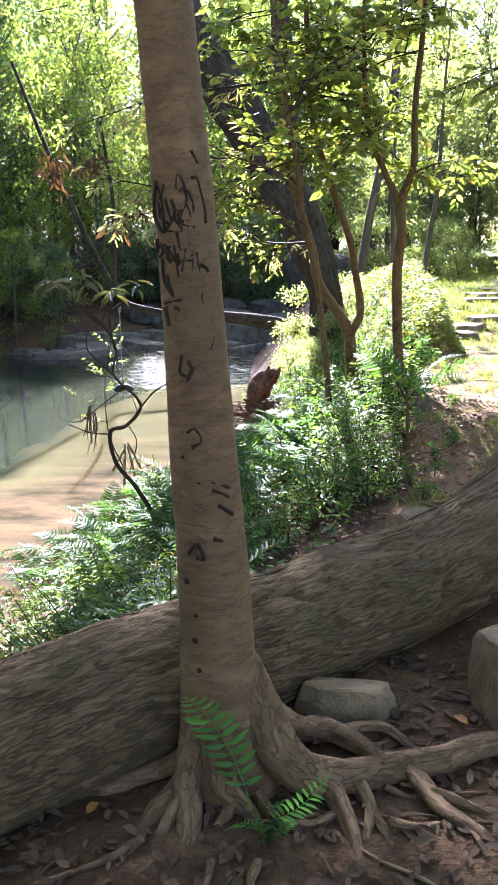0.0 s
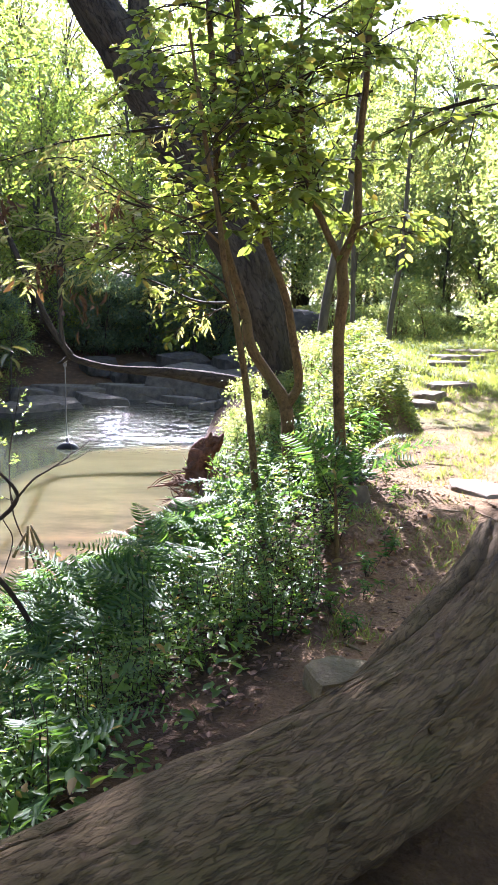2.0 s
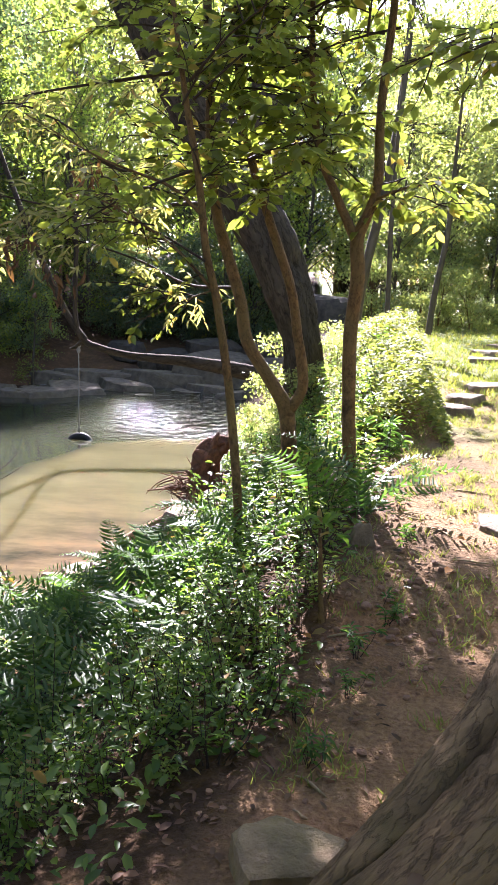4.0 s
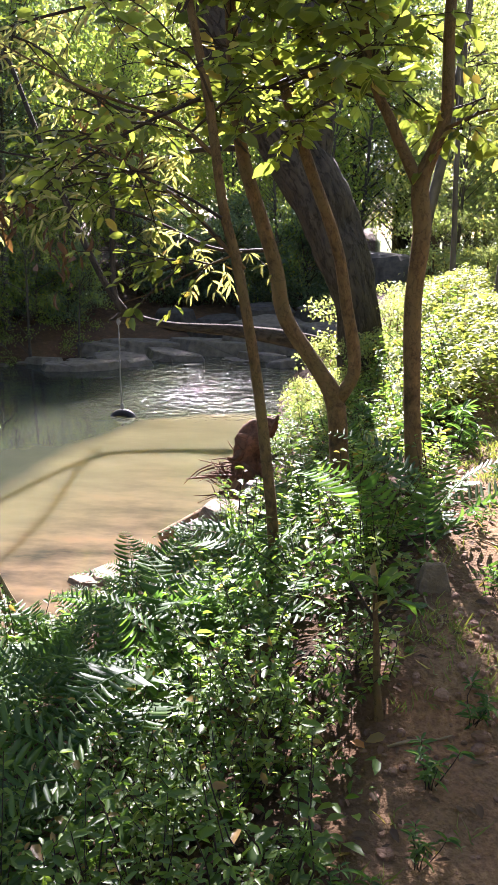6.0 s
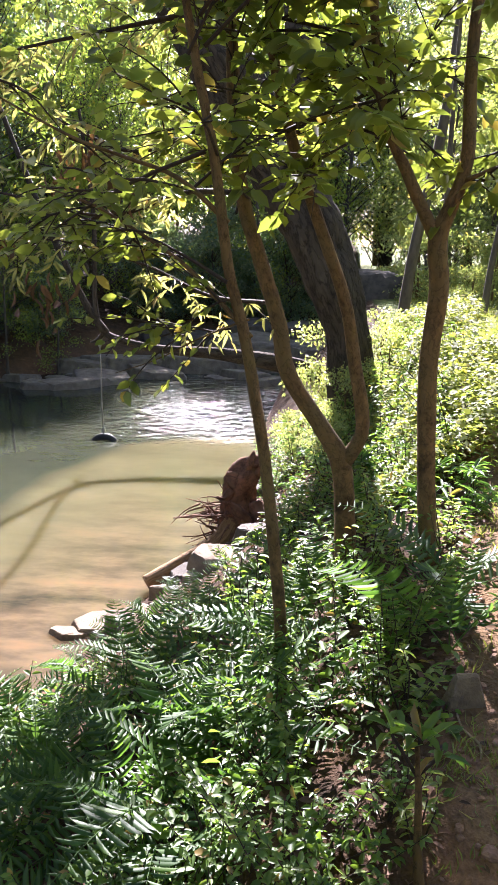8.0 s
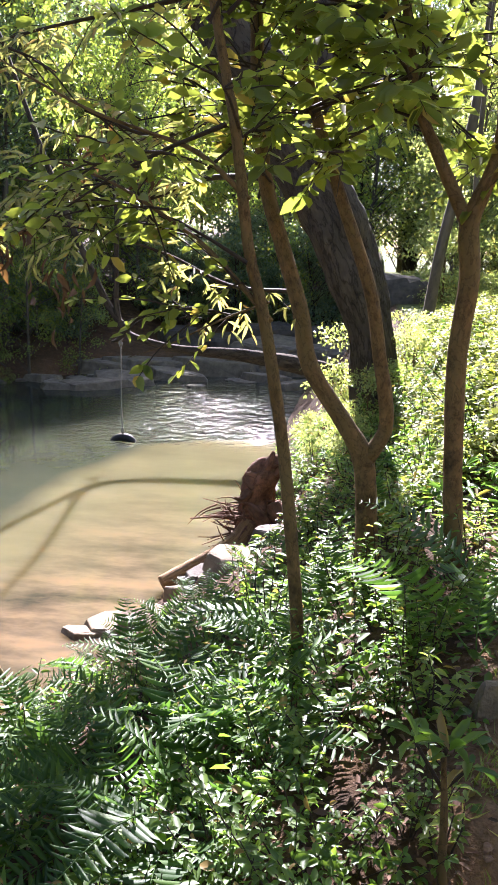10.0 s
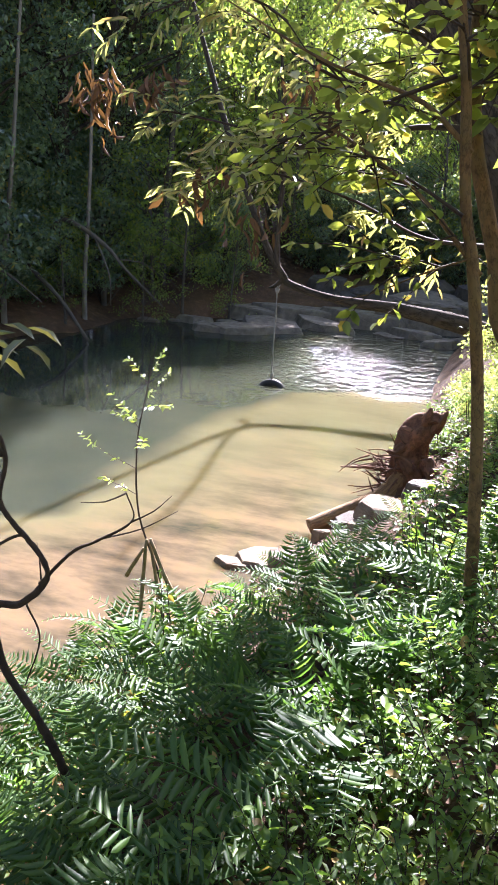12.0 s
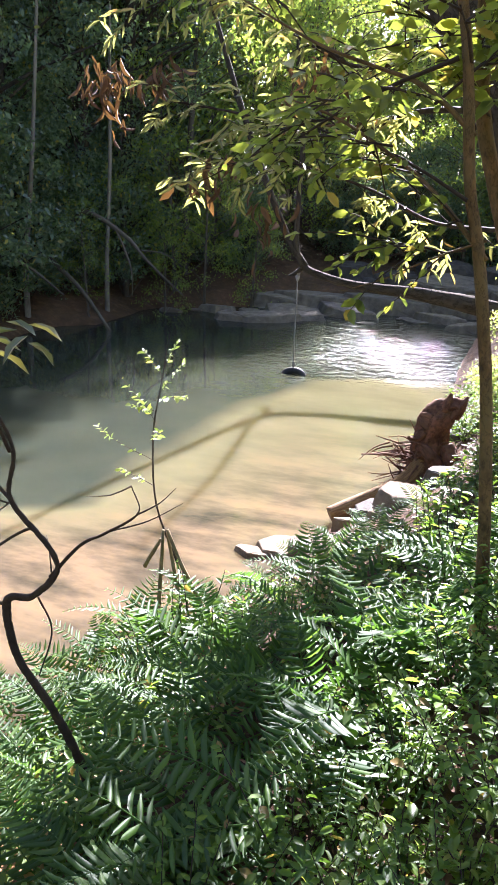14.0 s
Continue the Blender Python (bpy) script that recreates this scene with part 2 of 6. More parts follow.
def fissures(turns, cell, depth, seed, lumps=0.01):
    """Bark cut by long splits that wander and break off, over slow lumps."""
    wander, cut, rib, slow, skin = field(7, 0.22, seed), field(turns, cell, seed + 1), field(turns * 2, cell * 0.45, seed + 2), field(5, 0.35, seed + 3), field(turns * 3, cell * 0.3, seed + 4)

    def relief(ang, s):
        a = ang + 0.35 * (wander(ang, s) - 0.5)
        v = np.abs(cut(a, s) - 0.5) * 2
        w = np.abs(rib(a, s) - 0.5) * 2
        deep = np.clip((slow(ang, s * 1.7) - 0.25) * 2, 0.1, 1)
        return -depth * deep * np.clip(1 - v / 0.32, 0, 1) ** 1.5 - depth * 0.4 * np.clip(1 - w / 0.2, 0, 1) + lumps * (slow(ang, s) - 0.5) * 2 + depth * 0.25 * (skin(ang, s) - 0.5)
    return relief


def unit(v):
    v = np.asarray(v, float)
    return v / (np.linalg.norm(v) + 1e-9)


def spline(pts, step):
    """Points every step metres on a smooth curve through pts."""
    p = np.asarray(pts, float)
    q = np.vstack((2 * p[0] - p[1], p, 2 * p[-1] - p[-2]))
    out = []
    for i in range(1, len(q) - 2):
        k = max(1, int(round(np.linalg.norm(q[i + 1, :3] - q[i, :3]) / step)))
        for t in np.arange(k) / k:
            a, b, c, d = q[i - 1:i + 3]
            out.append(0.5 * (2 * b + (c - a) * t + (2 * a - 5 * b + 4 * c - d) * t * t + (3 * b - a - 3 * c + d) * t ** 3))
    return np.array(out + [p[-1]])


class Build:
    """Gathers vertices and faces of one mesh."""

    def __init__(self):
        self.v, self.f, self.n, self.grain = [], [], 0, []

    def add(self, verts, faces, grain=None):
        self.v.append(np.asarray(verts, float).reshape(-1, 3))
        self.grain.append(np.zeros_like(self.v[-1]) if grain is None else grain)
        self.f += [tuple(i + self.n for i in f) for f in faces]
        self.n += len(self.v[-1])

    def tube(self, pts, sides=8, step=0.15, rough=0.0, lobes=0.0, seed=0, squash=1.0, cap=True, relief=None):
        """A tapered, uneven limb; pts are rows of x, y, z, radius. relief: metres in or out at an angle and a length."""
        c = spline(pts, step)
        p, r = c[:, :3], np.maximum(c[:, 3], 0.0012)
        tan = np.gradient(p, axis=0)
        side = unit(np.cross(tan[0], (0.31, 0.17, 0.93) if abs(unit(tan[0])[2]) < 0.9 else (0.1, 1, 0)))
        ang = np.arange(sides) / sides * 2 * math.pi
        local = np.random.default_rng(seed)
        ph = local.uniform(0, 6.3, 6)
        rows = []
        for i in range(len(p)):
            t = unit(tan[i])
            side = unit(side - t * side.dot(t))
            up = np.cross(t, side)
            s = i * step
            k = 1 + lobes * np.sin(3 * ang + ph[0] + s * 0.9) + 0.6 * lobes * np.sin(5 * ang + ph[1] - s * 1.3)
            k = k + rough * (np.sin(7 * ang + ph[2] + 4 * s) * 0.4 + np.sin(4 * ang + ph[3] + 9 * s) * 0.4) + rough * local.normal(0, 0.35, sides)
            if relief:
                k = k + relief(ang, s) / r[i]
            rows.append(p[i] + (np.cos(ang) * k)[:, None] * side * r[i] + (np.sin(ang) * k * squash)[:, None] * up * r[i])
        n, m = len(p), sides
        faces = [(i * m + j, i * m + (j + 1) % m, (i + 1) * m + (j + 1) % m, (i + 1) * m + j) for i in range(n - 1) for j in range(m)]
        if cap:
            faces += [tuple(range(m))[::-1], tuple((n - 1) * m + j for j in range(m))]
        # the limb's own straightened coordinates, for bark that runs along it
        mean_r = float(r.mean())
        length = np.concatenate(([0], np.cumsum(np.linalg.norm(np.diff(p, axis=0), axis=1))))
        grain = np.stack((np.tile(np.cos(ang) * mean_r, (n, 1)), np.tile(np.sin(ang) * mean_r, (n, 1)), np.tile(length[:, None], (1, m))), -1)
        self.add(np.vstack(rows), faces, grain.reshape(-1, 3) + 0.37 * (seed % 23))

    def leaves(self, at, along, up, length, width, oval=True, curl=0.12):
        """Many leaves: base points, directions, upper sides, lengths and widths."""
        at, along, up = (np.asarray(a, float).reshape(-1, 3) for a in (at, along, up))
        k = len(at)
        if not k:
            return
        along = along / (np.linalg.norm(along, axis=1, keepdims=True) + 1e-9)
        side = np.cross(along, up)
        side /= np.linalg.norm(side, axis=1, keepdims=True) + 1e-9
        nrm = np.cross(side, along)
        L = (np.zeros(k) + length)[:, None]
        W = (np.zeros(k) + width)[:, None] * 0.5
        if oval:
            prof = [(0, 0, 0), (0.28, 0.85, 0.08), (0.66, 0.8, 0.03), (1, 0, -curl), (0.66, -0.8, 0.03), (0.28, -0.85, 0.08), (0.5, 0, -0.05)]
            fac = [(0, 1, 2, 3, 6), (0, 6, 3, 4, 5)]
        else:
            prof = [(0, 0, 0), (0.42, 1, 0.05), (1, 0, -curl), (0.42, -1, 0.05)]
            fac = [(0, 1, 2, 3)]
        vs = np.stack([at + along * L * a + side * W * b + nrm * L * c for a, b, c in prof], 1)
        m = len(prof)
        base = (np.arange(k) * m)[:, None] + self.n
        for f in fac:
            self.f += list(map(tuple, (base + np.array(f)[None, :]).tolist()))
        self.v.append(vs.reshape(-1, 3))
        self.grain.append(np.zeros((k * m, 3)))
        self.n += k * m

    def rock(self, centre, size, seed=0, turn=0.0, flat=0.5, rings=24, segs=34):
        """A broken, blocky stone."""
        local = np.random.default_rng(seed)
        planes = [unit((math.cos(a), math.sin(a), local.uniform(-0.25, 0.25))) for a in np.arange(6) * 1.047 + local.uniform(-0.3, 0.3, 6)] + [unit((local.uniform(-.12, .12), local.uniform(-.12, .12), 1)), np.array((0, 0, -1.0)), unit(local.normal(0, 1, 3) + (0, 0, .8))]
        off = list(local.uniform(0.62, 1.0, 6)) + [flat, flat, local.uniform(0.7, 0.9)]
        for _ in range(6):
            # chipped corners
            planes.append(unit(local.normal(0, 1, 3) * (1, 1, 0.9)))
            off.append(local.uniform(0.74, 0.98))
        vs = []
        for i in range(rings + 1):
            th = math.pi * i / rings
            for j in range(segs):
                ph = 2 * math.pi * j / segs
                d = np.array((math.sin(th) * math.cos(ph), math.sin(th) * math.sin(ph), math.cos(th)))
                r = min([1.15] + [o / max(d.dot(q), 1e-3) for q, o in zip(planes, off)]) * local.uniform(0.97, 1.01)
                vs.append(d * r)
        vs = np.array(vs)
        vs[:segs] = vs[:segs].mean(0)
        vs[-segs:] = vs[-segs:].mean(0)
        vs *= np.array(size)
        c, s = math.cos(turn), math.sin(turn)
        vs = vs @ np.array(((c, s, 0), (-s, c, 0), (0, 0, 1))) + np.array(centre)
        fs = [(i * segs + j, (i + 1) * segs + j, (i + 1) * segs + (j + 1) % segs, i * segs + (j + 1) % segs) for i in range(rings) for j in range(segs)]
        self.add(vs, fs)

    def mesh(self, name, mat, smooth=True, crisp=0.0):
        me = bpy.data.meshes.new(name)
        me.from_pydata(np.vstack(self.v), [], self.f)
        me.materials.append(mat)
        grain = np.vstack(self.grain)
        if grain.any():
            me.attributes.new("grain", 'FLOAT_VECTOR', 'POINT').data.foreach_set("vector", grain.ravel())
        if smooth:
            me.polygons.foreach_set("use_smooth", [True] * len(me.polygons))
        me.update()
        if crisp:
            me.set_sharp_from_angle(angle=crisp)
        return me


def part(name, build, mat, parent=None, label="", smooth=True, kind="", crisp=0.0):
    ob = new(name, build.mesh(name, mat, smooth, crisp))
    ob.parent = parent
    return tagged(ob, label, kind=kind)


def thing(name, at, label, category, group=""):
    ob = new(name)
    ob.location = at
    ob.empty_display_size = 0.1
    return tagged(ob, label, category, group)


def under(ob, parent):
    """Parents ob, whose vertices are in world places, keeping it where it is."""
    ob.parent = parent
    ob.matrix_parent_inverse = Matrix.Translation(-Vector(parent.location))
    return ob


def spray(wood, green, start, way, length, count, size, droop=0.5, narrow=0.5, thick=0.005, oval=True, gen=None, flat=0.6):
    """A leafy twig: a bent stem and leaves set along both of its sides."""
    gen = gen or rng
    way, p = unit(way), np.array(start, float)
    pts, n = [p], 6
    for i in range(n):
        way = unit(way + np.array((0, 0, -droop / n)) + gen.normal(0, 0.09, 3))
        p = p + way * length / n
        pts.append(p)
    pts = np.array(pts)
    if wood is not None:
        wood.tube(np.column_stack((pts, np.linspace(thick, 0.0015, n + 1))), 4, length / 4, cap=False)
    s = np.sort(gen.uniform(0.15, 1, count)) * n
    i = np.minimum(s.astype(int), n - 1)
    at = pts[i] + (pts[i + 1] - pts[i]) * (s - i)[:, None]
    tan = pts[i + 1] - pts[i]
    tan /= np.linalg.norm(tan, axis=1, keepdims=True)
    side = np.cross(tan, (0, 0, 1.0))
    side /= np.linalg.norm(side, axis=1, keepdims=True) + 1e-6
    sign = np.where(np.arange(count) % 2, 1, -1)[:, None]
    along = tan * 0.55 + side * sign * 0.85 + gen.normal(0, 0.25, (count, 3)) + np.array((0, 0, -0.25 * droop - 0.1))
    up = np.array((0, 0, 1.0)) * flat + gen.normal(0, 0.45, (count, 3))
    L = size * gen.uniform(0.65, 1.2, count)
    green.leaves(at, along, up, L, L * narrow * gen.uniform(0.85, 1.15, count), oval)
    return pts


# ---- the lie of the land ----
_ph = rng.uniform(0, 6.28, (14, 2))
_dir = rng.normal(0, 1, (14, 2))


def wobble(x, y, size):
    """Soft noise in -1..1 with humps about that size."""
    out = 0
    for (a, b), (p, q) in zip(_dir, _ph):
        out = out + np.sin((a * x + b * y) * 3.0 / size + p) * np.sin((b * x - a * y) * 2.3 / size + q)
    return out / 5.0


def edge_x(y):
    return np.interp(y, [-6, 0, 2.5, 4, 5, 6, 7, 8, 9, 10, 12, 15, 20, 30, 60], [-2.0, -1.2, -0.6, 0.30, 0.75, 1.0, 1.2, 1.45, 1.6, 1.75, 2.0, 2.0, 1.6, 1.2, 1.0])


def shore_x(y):
    return np.interp(y, [-30, 0, 5, 7, 8, 9.4, 10.3, 11.5, 12.5, 17.4, 21, 24, 27, 40], [-5, -3.6, -2.7, -2.1, -2.25, -1.7, -1.5, -1.2, -0.95, -0.75, -0.9, -0.9, -0.5, 0.0])


def land(x, y):
    """The ground's height."""
    x, y = np.asarray(x, float), np.asarray(y, float)
    # the worn edge in the path wanders and fades out towards the grass
    smooth = np.interp(y, [-5, 3, 5, 7, 9, 11, 13, 16, 40, 120], [0, 0, 0.06, 0.285, 0.33, 0.34, 0.49, 0.5, 0.6, 1.5])
    worn = np.clip((3.0 - x) / 1.2, 0, 1)
    yw = y + np.where(y < 9, 0.10 * wobble(x, 0 * y, 0.8) + 0.08 * (x - 1.3), 0)
    path = np.interp(yw, [-5, 3, 5, 6.15, 6.4, 7, 9, 11, 11.25, 11.6, 11.85, 12.3, 12.6, 16, 40, 120], [0, 0, 0.06, 0.12, 0.25, 0.285, 0.33, 0.34, 0.37, 0.37, 0.42, 0.43, 0.49, 0.5, 0.6, 1.5]) * worn + smooth * (1 - worn)
    e, s = edge_x(y), shore_x(y)
    k = np.clip((e - x) / (e - s), 0, 3)
    k = np.where(k < 0.16, k * 0.55, k - 0.072 * np.clip((1 - k) / 0.84, 0, 1))
    near = np.where(k <= 1, path + (WATER - 0.02 - path) * k, WATER - 0.02 - np.clip((s - x) * 0.12, 0, 0.5))
    # the planted terrace beside the path and its cut clay face
    rim = 2.15 + 0.10 * (y - 10)
    terr = np.clip((rim - x) / 0.22, 0, 1) * np.clip((x - 1.25) / 0.5, 0, 1) * np.clip((y - 9.6) / 0.6, 0, 1) * np.clip((20 - y) / 4, 0, 1)
    near = near + 0.33 * terr
    near = near + wobble(x, y, 0.5) * 0.016 + wobble(x, y, 0.16) * 0.008 + wobble(x, y, 2.5) * 0.04 * np.clip(k * 3, 0.15, 1) * (k < 1)
    f = np.maximum(-9.6 - x + 0.8 * wobble(0, y, 3), np.where(x < 1.2, y - 26.6 + 0.7 * wobble(x, 0, 3) + np.clip(-x - 6, 0, 4) * 0.9, -9))
    far = np.where(f > 0, WATER + 0.35 * np.minimum(f, 2) + 0.25 * np.clip(f - 2, 0, 6) + 0.06 * np.clip(f - 8, 0, 60), WATER - 1)
    return np.maximum(near, far + wobble(x, y, 1.2) * 0.07)


def ground_z(x, y):
    return float(land(x, y))


def lines(stops):
    out = [stops[0][0]]
    for (a, _), (b, st) in zip(stops, stops[1:]):
        k = max(1, round((b - a) / st))
        out += list(a + (b - a) * np.arange(1, k + 1) / k)
    return np.array(out)


def sheet(name, xs, ys, height, mat):
    X, Y = np.meshgrid(xs, ys)
    Z = height(X, Y)
    nx, ny = len(xs), len(ys)
    idx = np.arange(nx * ny).reshape(ny, nx)
    q = np.stack((idx[:-1, :-1], idx[:-1, 1:], idx[1:, 1:], idx[1:, :-1]), -1).reshape(-1, 4)
    me = bpy.data.meshes.new(name)
    me.from_pydata(np.column_stack((X.ravel(), Y.ravel(), Z.ravel())), [], q.tolist())
    me.materials.append(mat)
    me.polygons.foreach_set("use_smooth", [True] * len(me.polygons))
    return new(name, me), X.ravel(), Y.ravel(), Z.ravel()


gx = lines([(-400, 0), (-60, 34), (-16, 4), (-5, 0.8), (-3, 0.16), (3.6, 0.075), (8, 0.4), (30, 2.2), (60, 10), (400, 34)])
gy = lines([(-400, 0), (-40, 36), (-6, 4), (0.5, 0.5), (9, 0.075), (17, 0.16), (34, 0.6), (60, 2.6), (400, 34)])
ground, GX, GY, GZ = sheet("ground", gx, gy, land, SOIL)
tagged(ground, "brown forest soil with bare reddish clay footpath and riverbank", "ground", kind="structure")
k_edge = GX - edge_x(GY)
clay = np.clip((k_edge + 0.15) / 0.35, 0, 1) * np.clip(1 - (GX - 4.5) / 3, 0, 1) * np.clip((GY - 3.2) / 1.2, 0.25, 1) * np.clip(1 - (GY - 13) / 5, 0.1, 1)
clay *= np.clip(0.9 + 0.5 * wobble(GX, GY, 0.9), 0, 1)
rimx = 2.15 + 0.10 * (GY - 10)
clay = np.maximum(clay, (np.abs(GX - rimx + 0.1) < 0.2) * (GY > 9.8) * (GY < 18) * 1.0)
grassy = np.clip((GY - 6.5) / 6, 0, 0.9) * np.clip((k_edge + 0.1) / 0.4, 0, 1) * np.clip(0.55 + 0.8 * wobble(GX, GY, 1.1), 0, 1) + np.clip((GY - 14) / 6, 0, 0.6) * (k_edge > 0)
clay = np.maximum(clay, 0.4 * np.clip((WATER + 1.25 - GZ) / 0.5, 0, 1) * (GZ > WATER - 0.1) * (GX < -2) * (GY > 12) * np.clip(0.75 + 0.5 * wobble(GX, GY, 1.6), 0, 1))
grassy = np.maximum(grassy, np.clip((GX - 4) / 3, 0, 0.8))
sandy = np.clip((WATER + np.where(GY < 8.2, 0.75, 0.28) - GZ) / 0.3, 0, 1) * (GX > -6) * np.clip((10.0 - GY) / 1.5, 0, 1)
attr = ground.data.color_attributes.new("cover", 'FLOAT_COLOR', 'POINT')
attr.data.foreach_set("color", np.column_stack((clay, np.clip(grassy, 0, 1), sandy, np.ones_like(clay))).ravel())

wx = lines([(-60, 0), (-12, 6), (-5, 0.35), (1, 0.12), (3, 1)])
wy = lines([(-60, 0), (0, 5), (6, 0.5), (20, 0.12), (32, 0.5)])
water, WX, WY, WZ = sheet("water", wx, wy, lambda x, y: np.full_like(x, WATER), RIVER)
tagged(water, "silty green-brown river with sunlit sandy shallows", "river", kind="structure")
depth = shore_x(WY) - WX
near_shore = np.clip(1 - (depth - 0.9 - 0.55 * np.clip(12 - WY, 0, 6) + 0.6 * wobble(WX, WY, 2.2)) / 1.6, 0, 1) * np.clip((15.5 - WY) / 4, 0, 1)
# outline of the sunlit patch, painted into the water colour
sun_edge = np.interp(WY, [5, 9.5, 10.2, 11, 13, 15.5, 16.2, 17.6, 18.2, 18.7, 19.2], [-7, -6.5, -5, -3.95, -3.85, -3.75, -3.6, -3.1, -2.2, -0.5, 2.0])
sun_patch = np.clip(0.5 + (WX - sun_edge) / 0.55 + 0.35 * wobble(WX, WY, 1.3), 0, 1) * np.clip((18.9 - WY) / 0.7, 0, 1)
sun_shoal = 0.5 * sun_patch + 0.5 * near_shore * sun_patch
wa = water.data.attributes.new("sun_shoal", 'FLOAT', 'POINT')
wa.data.foreach_set("value", sun_shoal)


# ---- the scarred tree with its roots, the fallen log and the stones at the start ----
def scarred_tree():
    t = thing("tree", (-0.2, 2.5, 0), "smooth grey-brown tree with carved scars and bare spreading roots", "tree")
    b = Build()
    b.tube([(-0.09, 2.57, -0.35, 0.23), (-0.09, 2.57, -0.06, 0.185), (-0.10, 2.57, 0.08, 0.155), (-0.115, 2.58, 0.26, 0.124), (-0.125, 2.59, 0.52, 0.112), (-0.14, 2.60, 0.88, 0.103), (-0.17, 2.63, 1.4, 0.090),
            (-0.195, 2.66, 1.78, 0.084), (-0.25, 2.70, 2.4, 0.078), (-0.36, 2.78, 3.3, 0.072), (-0.45, 2.9, 4.8, 0.06), (-0.5, 3.0, 6.5, 0.035)], 60, 0.025, 0.004, 0.02, 3, relief=fissures(9, 0.09, 0.003, 77, 0.005))
    under(part("trunk", b, PALE_BARK), t)
    # spreading roots
    roots = [
        [(-0.06, 2.58, 0.42, 0.05), (0.0, 2.55, 0.26, 0.065), (0.07, 2.50, 0.14, 0.062), (0.16, 2.49, 0.075, 0.056), (0.30, 2.52, 0.05, 0.05), (0.44, 2.57, 0.045, 0.046), (0.58, 2.62, 0.04, 0.042), (0.75, 2.72, 0.03, 0.036), (1.0, 2.8, -0.01, 0.028)],
        [(-0.02, 2.60, 0.28, 0.05), (0.06, 2.68, 0.13, 0.05), (0.12, 2.73, 0.07, 0.042), (0.23, 2.76, 0.045, 0.038), (0.32, 2.70, 0.035, 0.033), (0.41, 2.62, 0.01, 0.028)],
        [(0.27, 2.74, 0.045, 0.022), (0.35, 2.77, 0.05, 0.02), (0.43, 2.77, 0.04, 0.018), (0.52, 2.70, 0.0, 0.013)],
        [(0.15, 2.50, 0.08, 0.04), (0.215, 2.48, 0.055, 0.038), (0.25, 2.41, 0.03, 0.032), (0.28, 2.32, 0.0, 0.026), (0.29, 2.18, -0.03, 0.02)],
        [(0.29, 2.52, 0.05, 0.03), (0.32, 2.47, 0.035, 0.024), (0.335, 2.41, 0.015, 0.02), (0.31, 2.31, -0.01, 0.014)],
        [(0.33, 2.42, 0.015, 0.015), (0.37, 2.34, 0.0, 0.012), (0.39, 2.25, -0.02, 0.008)],
        [(0.47, 2.57, 0.045, 0.03), (0.51, 2.49, 0.03, 0.028), (0.54, 2.43, 0.02, 0.025), (0.60, 2.38, 0.01, 0.021), (0.70, 2.32, -0.02, 0.015)],
        [(0.52, 2.48, 0.03, 0.02), (0.60, 2.46, 0.015, 0.017), (0.70, 2.43, -0.01, 0.012), (0.85, 2.42, -0.03, 0.008)],
        [(-0.16, 2.54, 0.34, 0.04), (-0.19, 2.50, 0.18, 0.042), (-0.21, 2.44, 0.08, 0.04), (-0.195, 2.38, 0.035, 0.036), (-0.19, 2.28, 0.0, 0.03), (-0.2, 2.12, -0.03, 0.022)],
        [(-0.18, 2.52, 0.12, 0.04), (-0.24, 2.46, 0.045, 0.034), (-0.29, 2.39, 0.03, 0.03), (-0.34, 2.32, 0.0, 0.025), (-0.43, 2.24, -0.03, 0.018)],
        [(-0.22, 2.45, 0.07, 0.026), (-0.25, 2.37, 0.03, 0.023), (-0.27, 2.30, 0.005, 0.018), (-0.30, 2.18, -0.03, 0.013)],
        [(-0.19, 2.58, 0.08, 0.04), (-0.30, 2.56, 0.035, 0.032), (-0.42, 2.50, 0.02, 0.028), (-0.56, 2.46, -0.03, 0.018)],
        [(-0.05, 2.45, 0.10, 0.03), (-0.08, 2.38, 0.03, 0.018), (-0.12, 2.32, 0.0, 0.014), (-0.15, 2.24, -0.02, 0.01)],
        [(0.0, 2.42, 0.06, 0.02), (0.06, 2.36, 0.02, 0.016), (0.16, 2.345, 0.015, 0.014), (0.24, 2.39, 0.02, 0.012)],
        [(-0.10, 2.46, 0.24, 0.05), (-0.10, 2.42, 0.10, 0.045), (-0.04, 2.40, 0.03, 0.03), (0.02, 2.33, -0.01, 0.02)],
    ]
    for i, r in enumerate(roots):
        b = Build()
        b.tube(r, 22, 0.014, 0.03, 0.10, 20 + i, relief=fissures(7, 0.06, 0.0055, 120 + 5 * i, 0.006))
        under(part("root", b, ROOT_BARK), t)
    gen = np.random.default_rng(31)
    for i in range(34):
        a0 = gen.uniform(0, 6.28)
        p = np.array((-0.05 + 0.32 * math.cos(a0) * gen.uniform(0.8, 1.9), 2.52 + 0.26 * math.sin(a0) * gen.uniform(0.8, 1.8) - 0.08, 0.03))
        pts, d = [], a0
        for j in range(5):
            pts.append((*p, (0.006 + 0.010 * (i % 3) / 2) * (1 - j * 0.17)))
            d += gen.normal(0, 0.45)
            p = p + np.array((math.cos(d), math.sin(d), 0)) * 0.08
            p[2] = ground_z(p[0], p[1]) + gen.uniform(-0.004, 0.012)
        b = Build()
        b.tube(pts, 7, 0.025, 0.1, 0.05, i)
        under(part("root", b, ROOT_BARK), t)
    # carved marks and knots cut in the bark: unreadable strokes
    dark = bark_mat("dark_healed_scar", (0.012, 0.008, 0.005), (0.045, 0.030, 0.019), 40, None, 0.6)

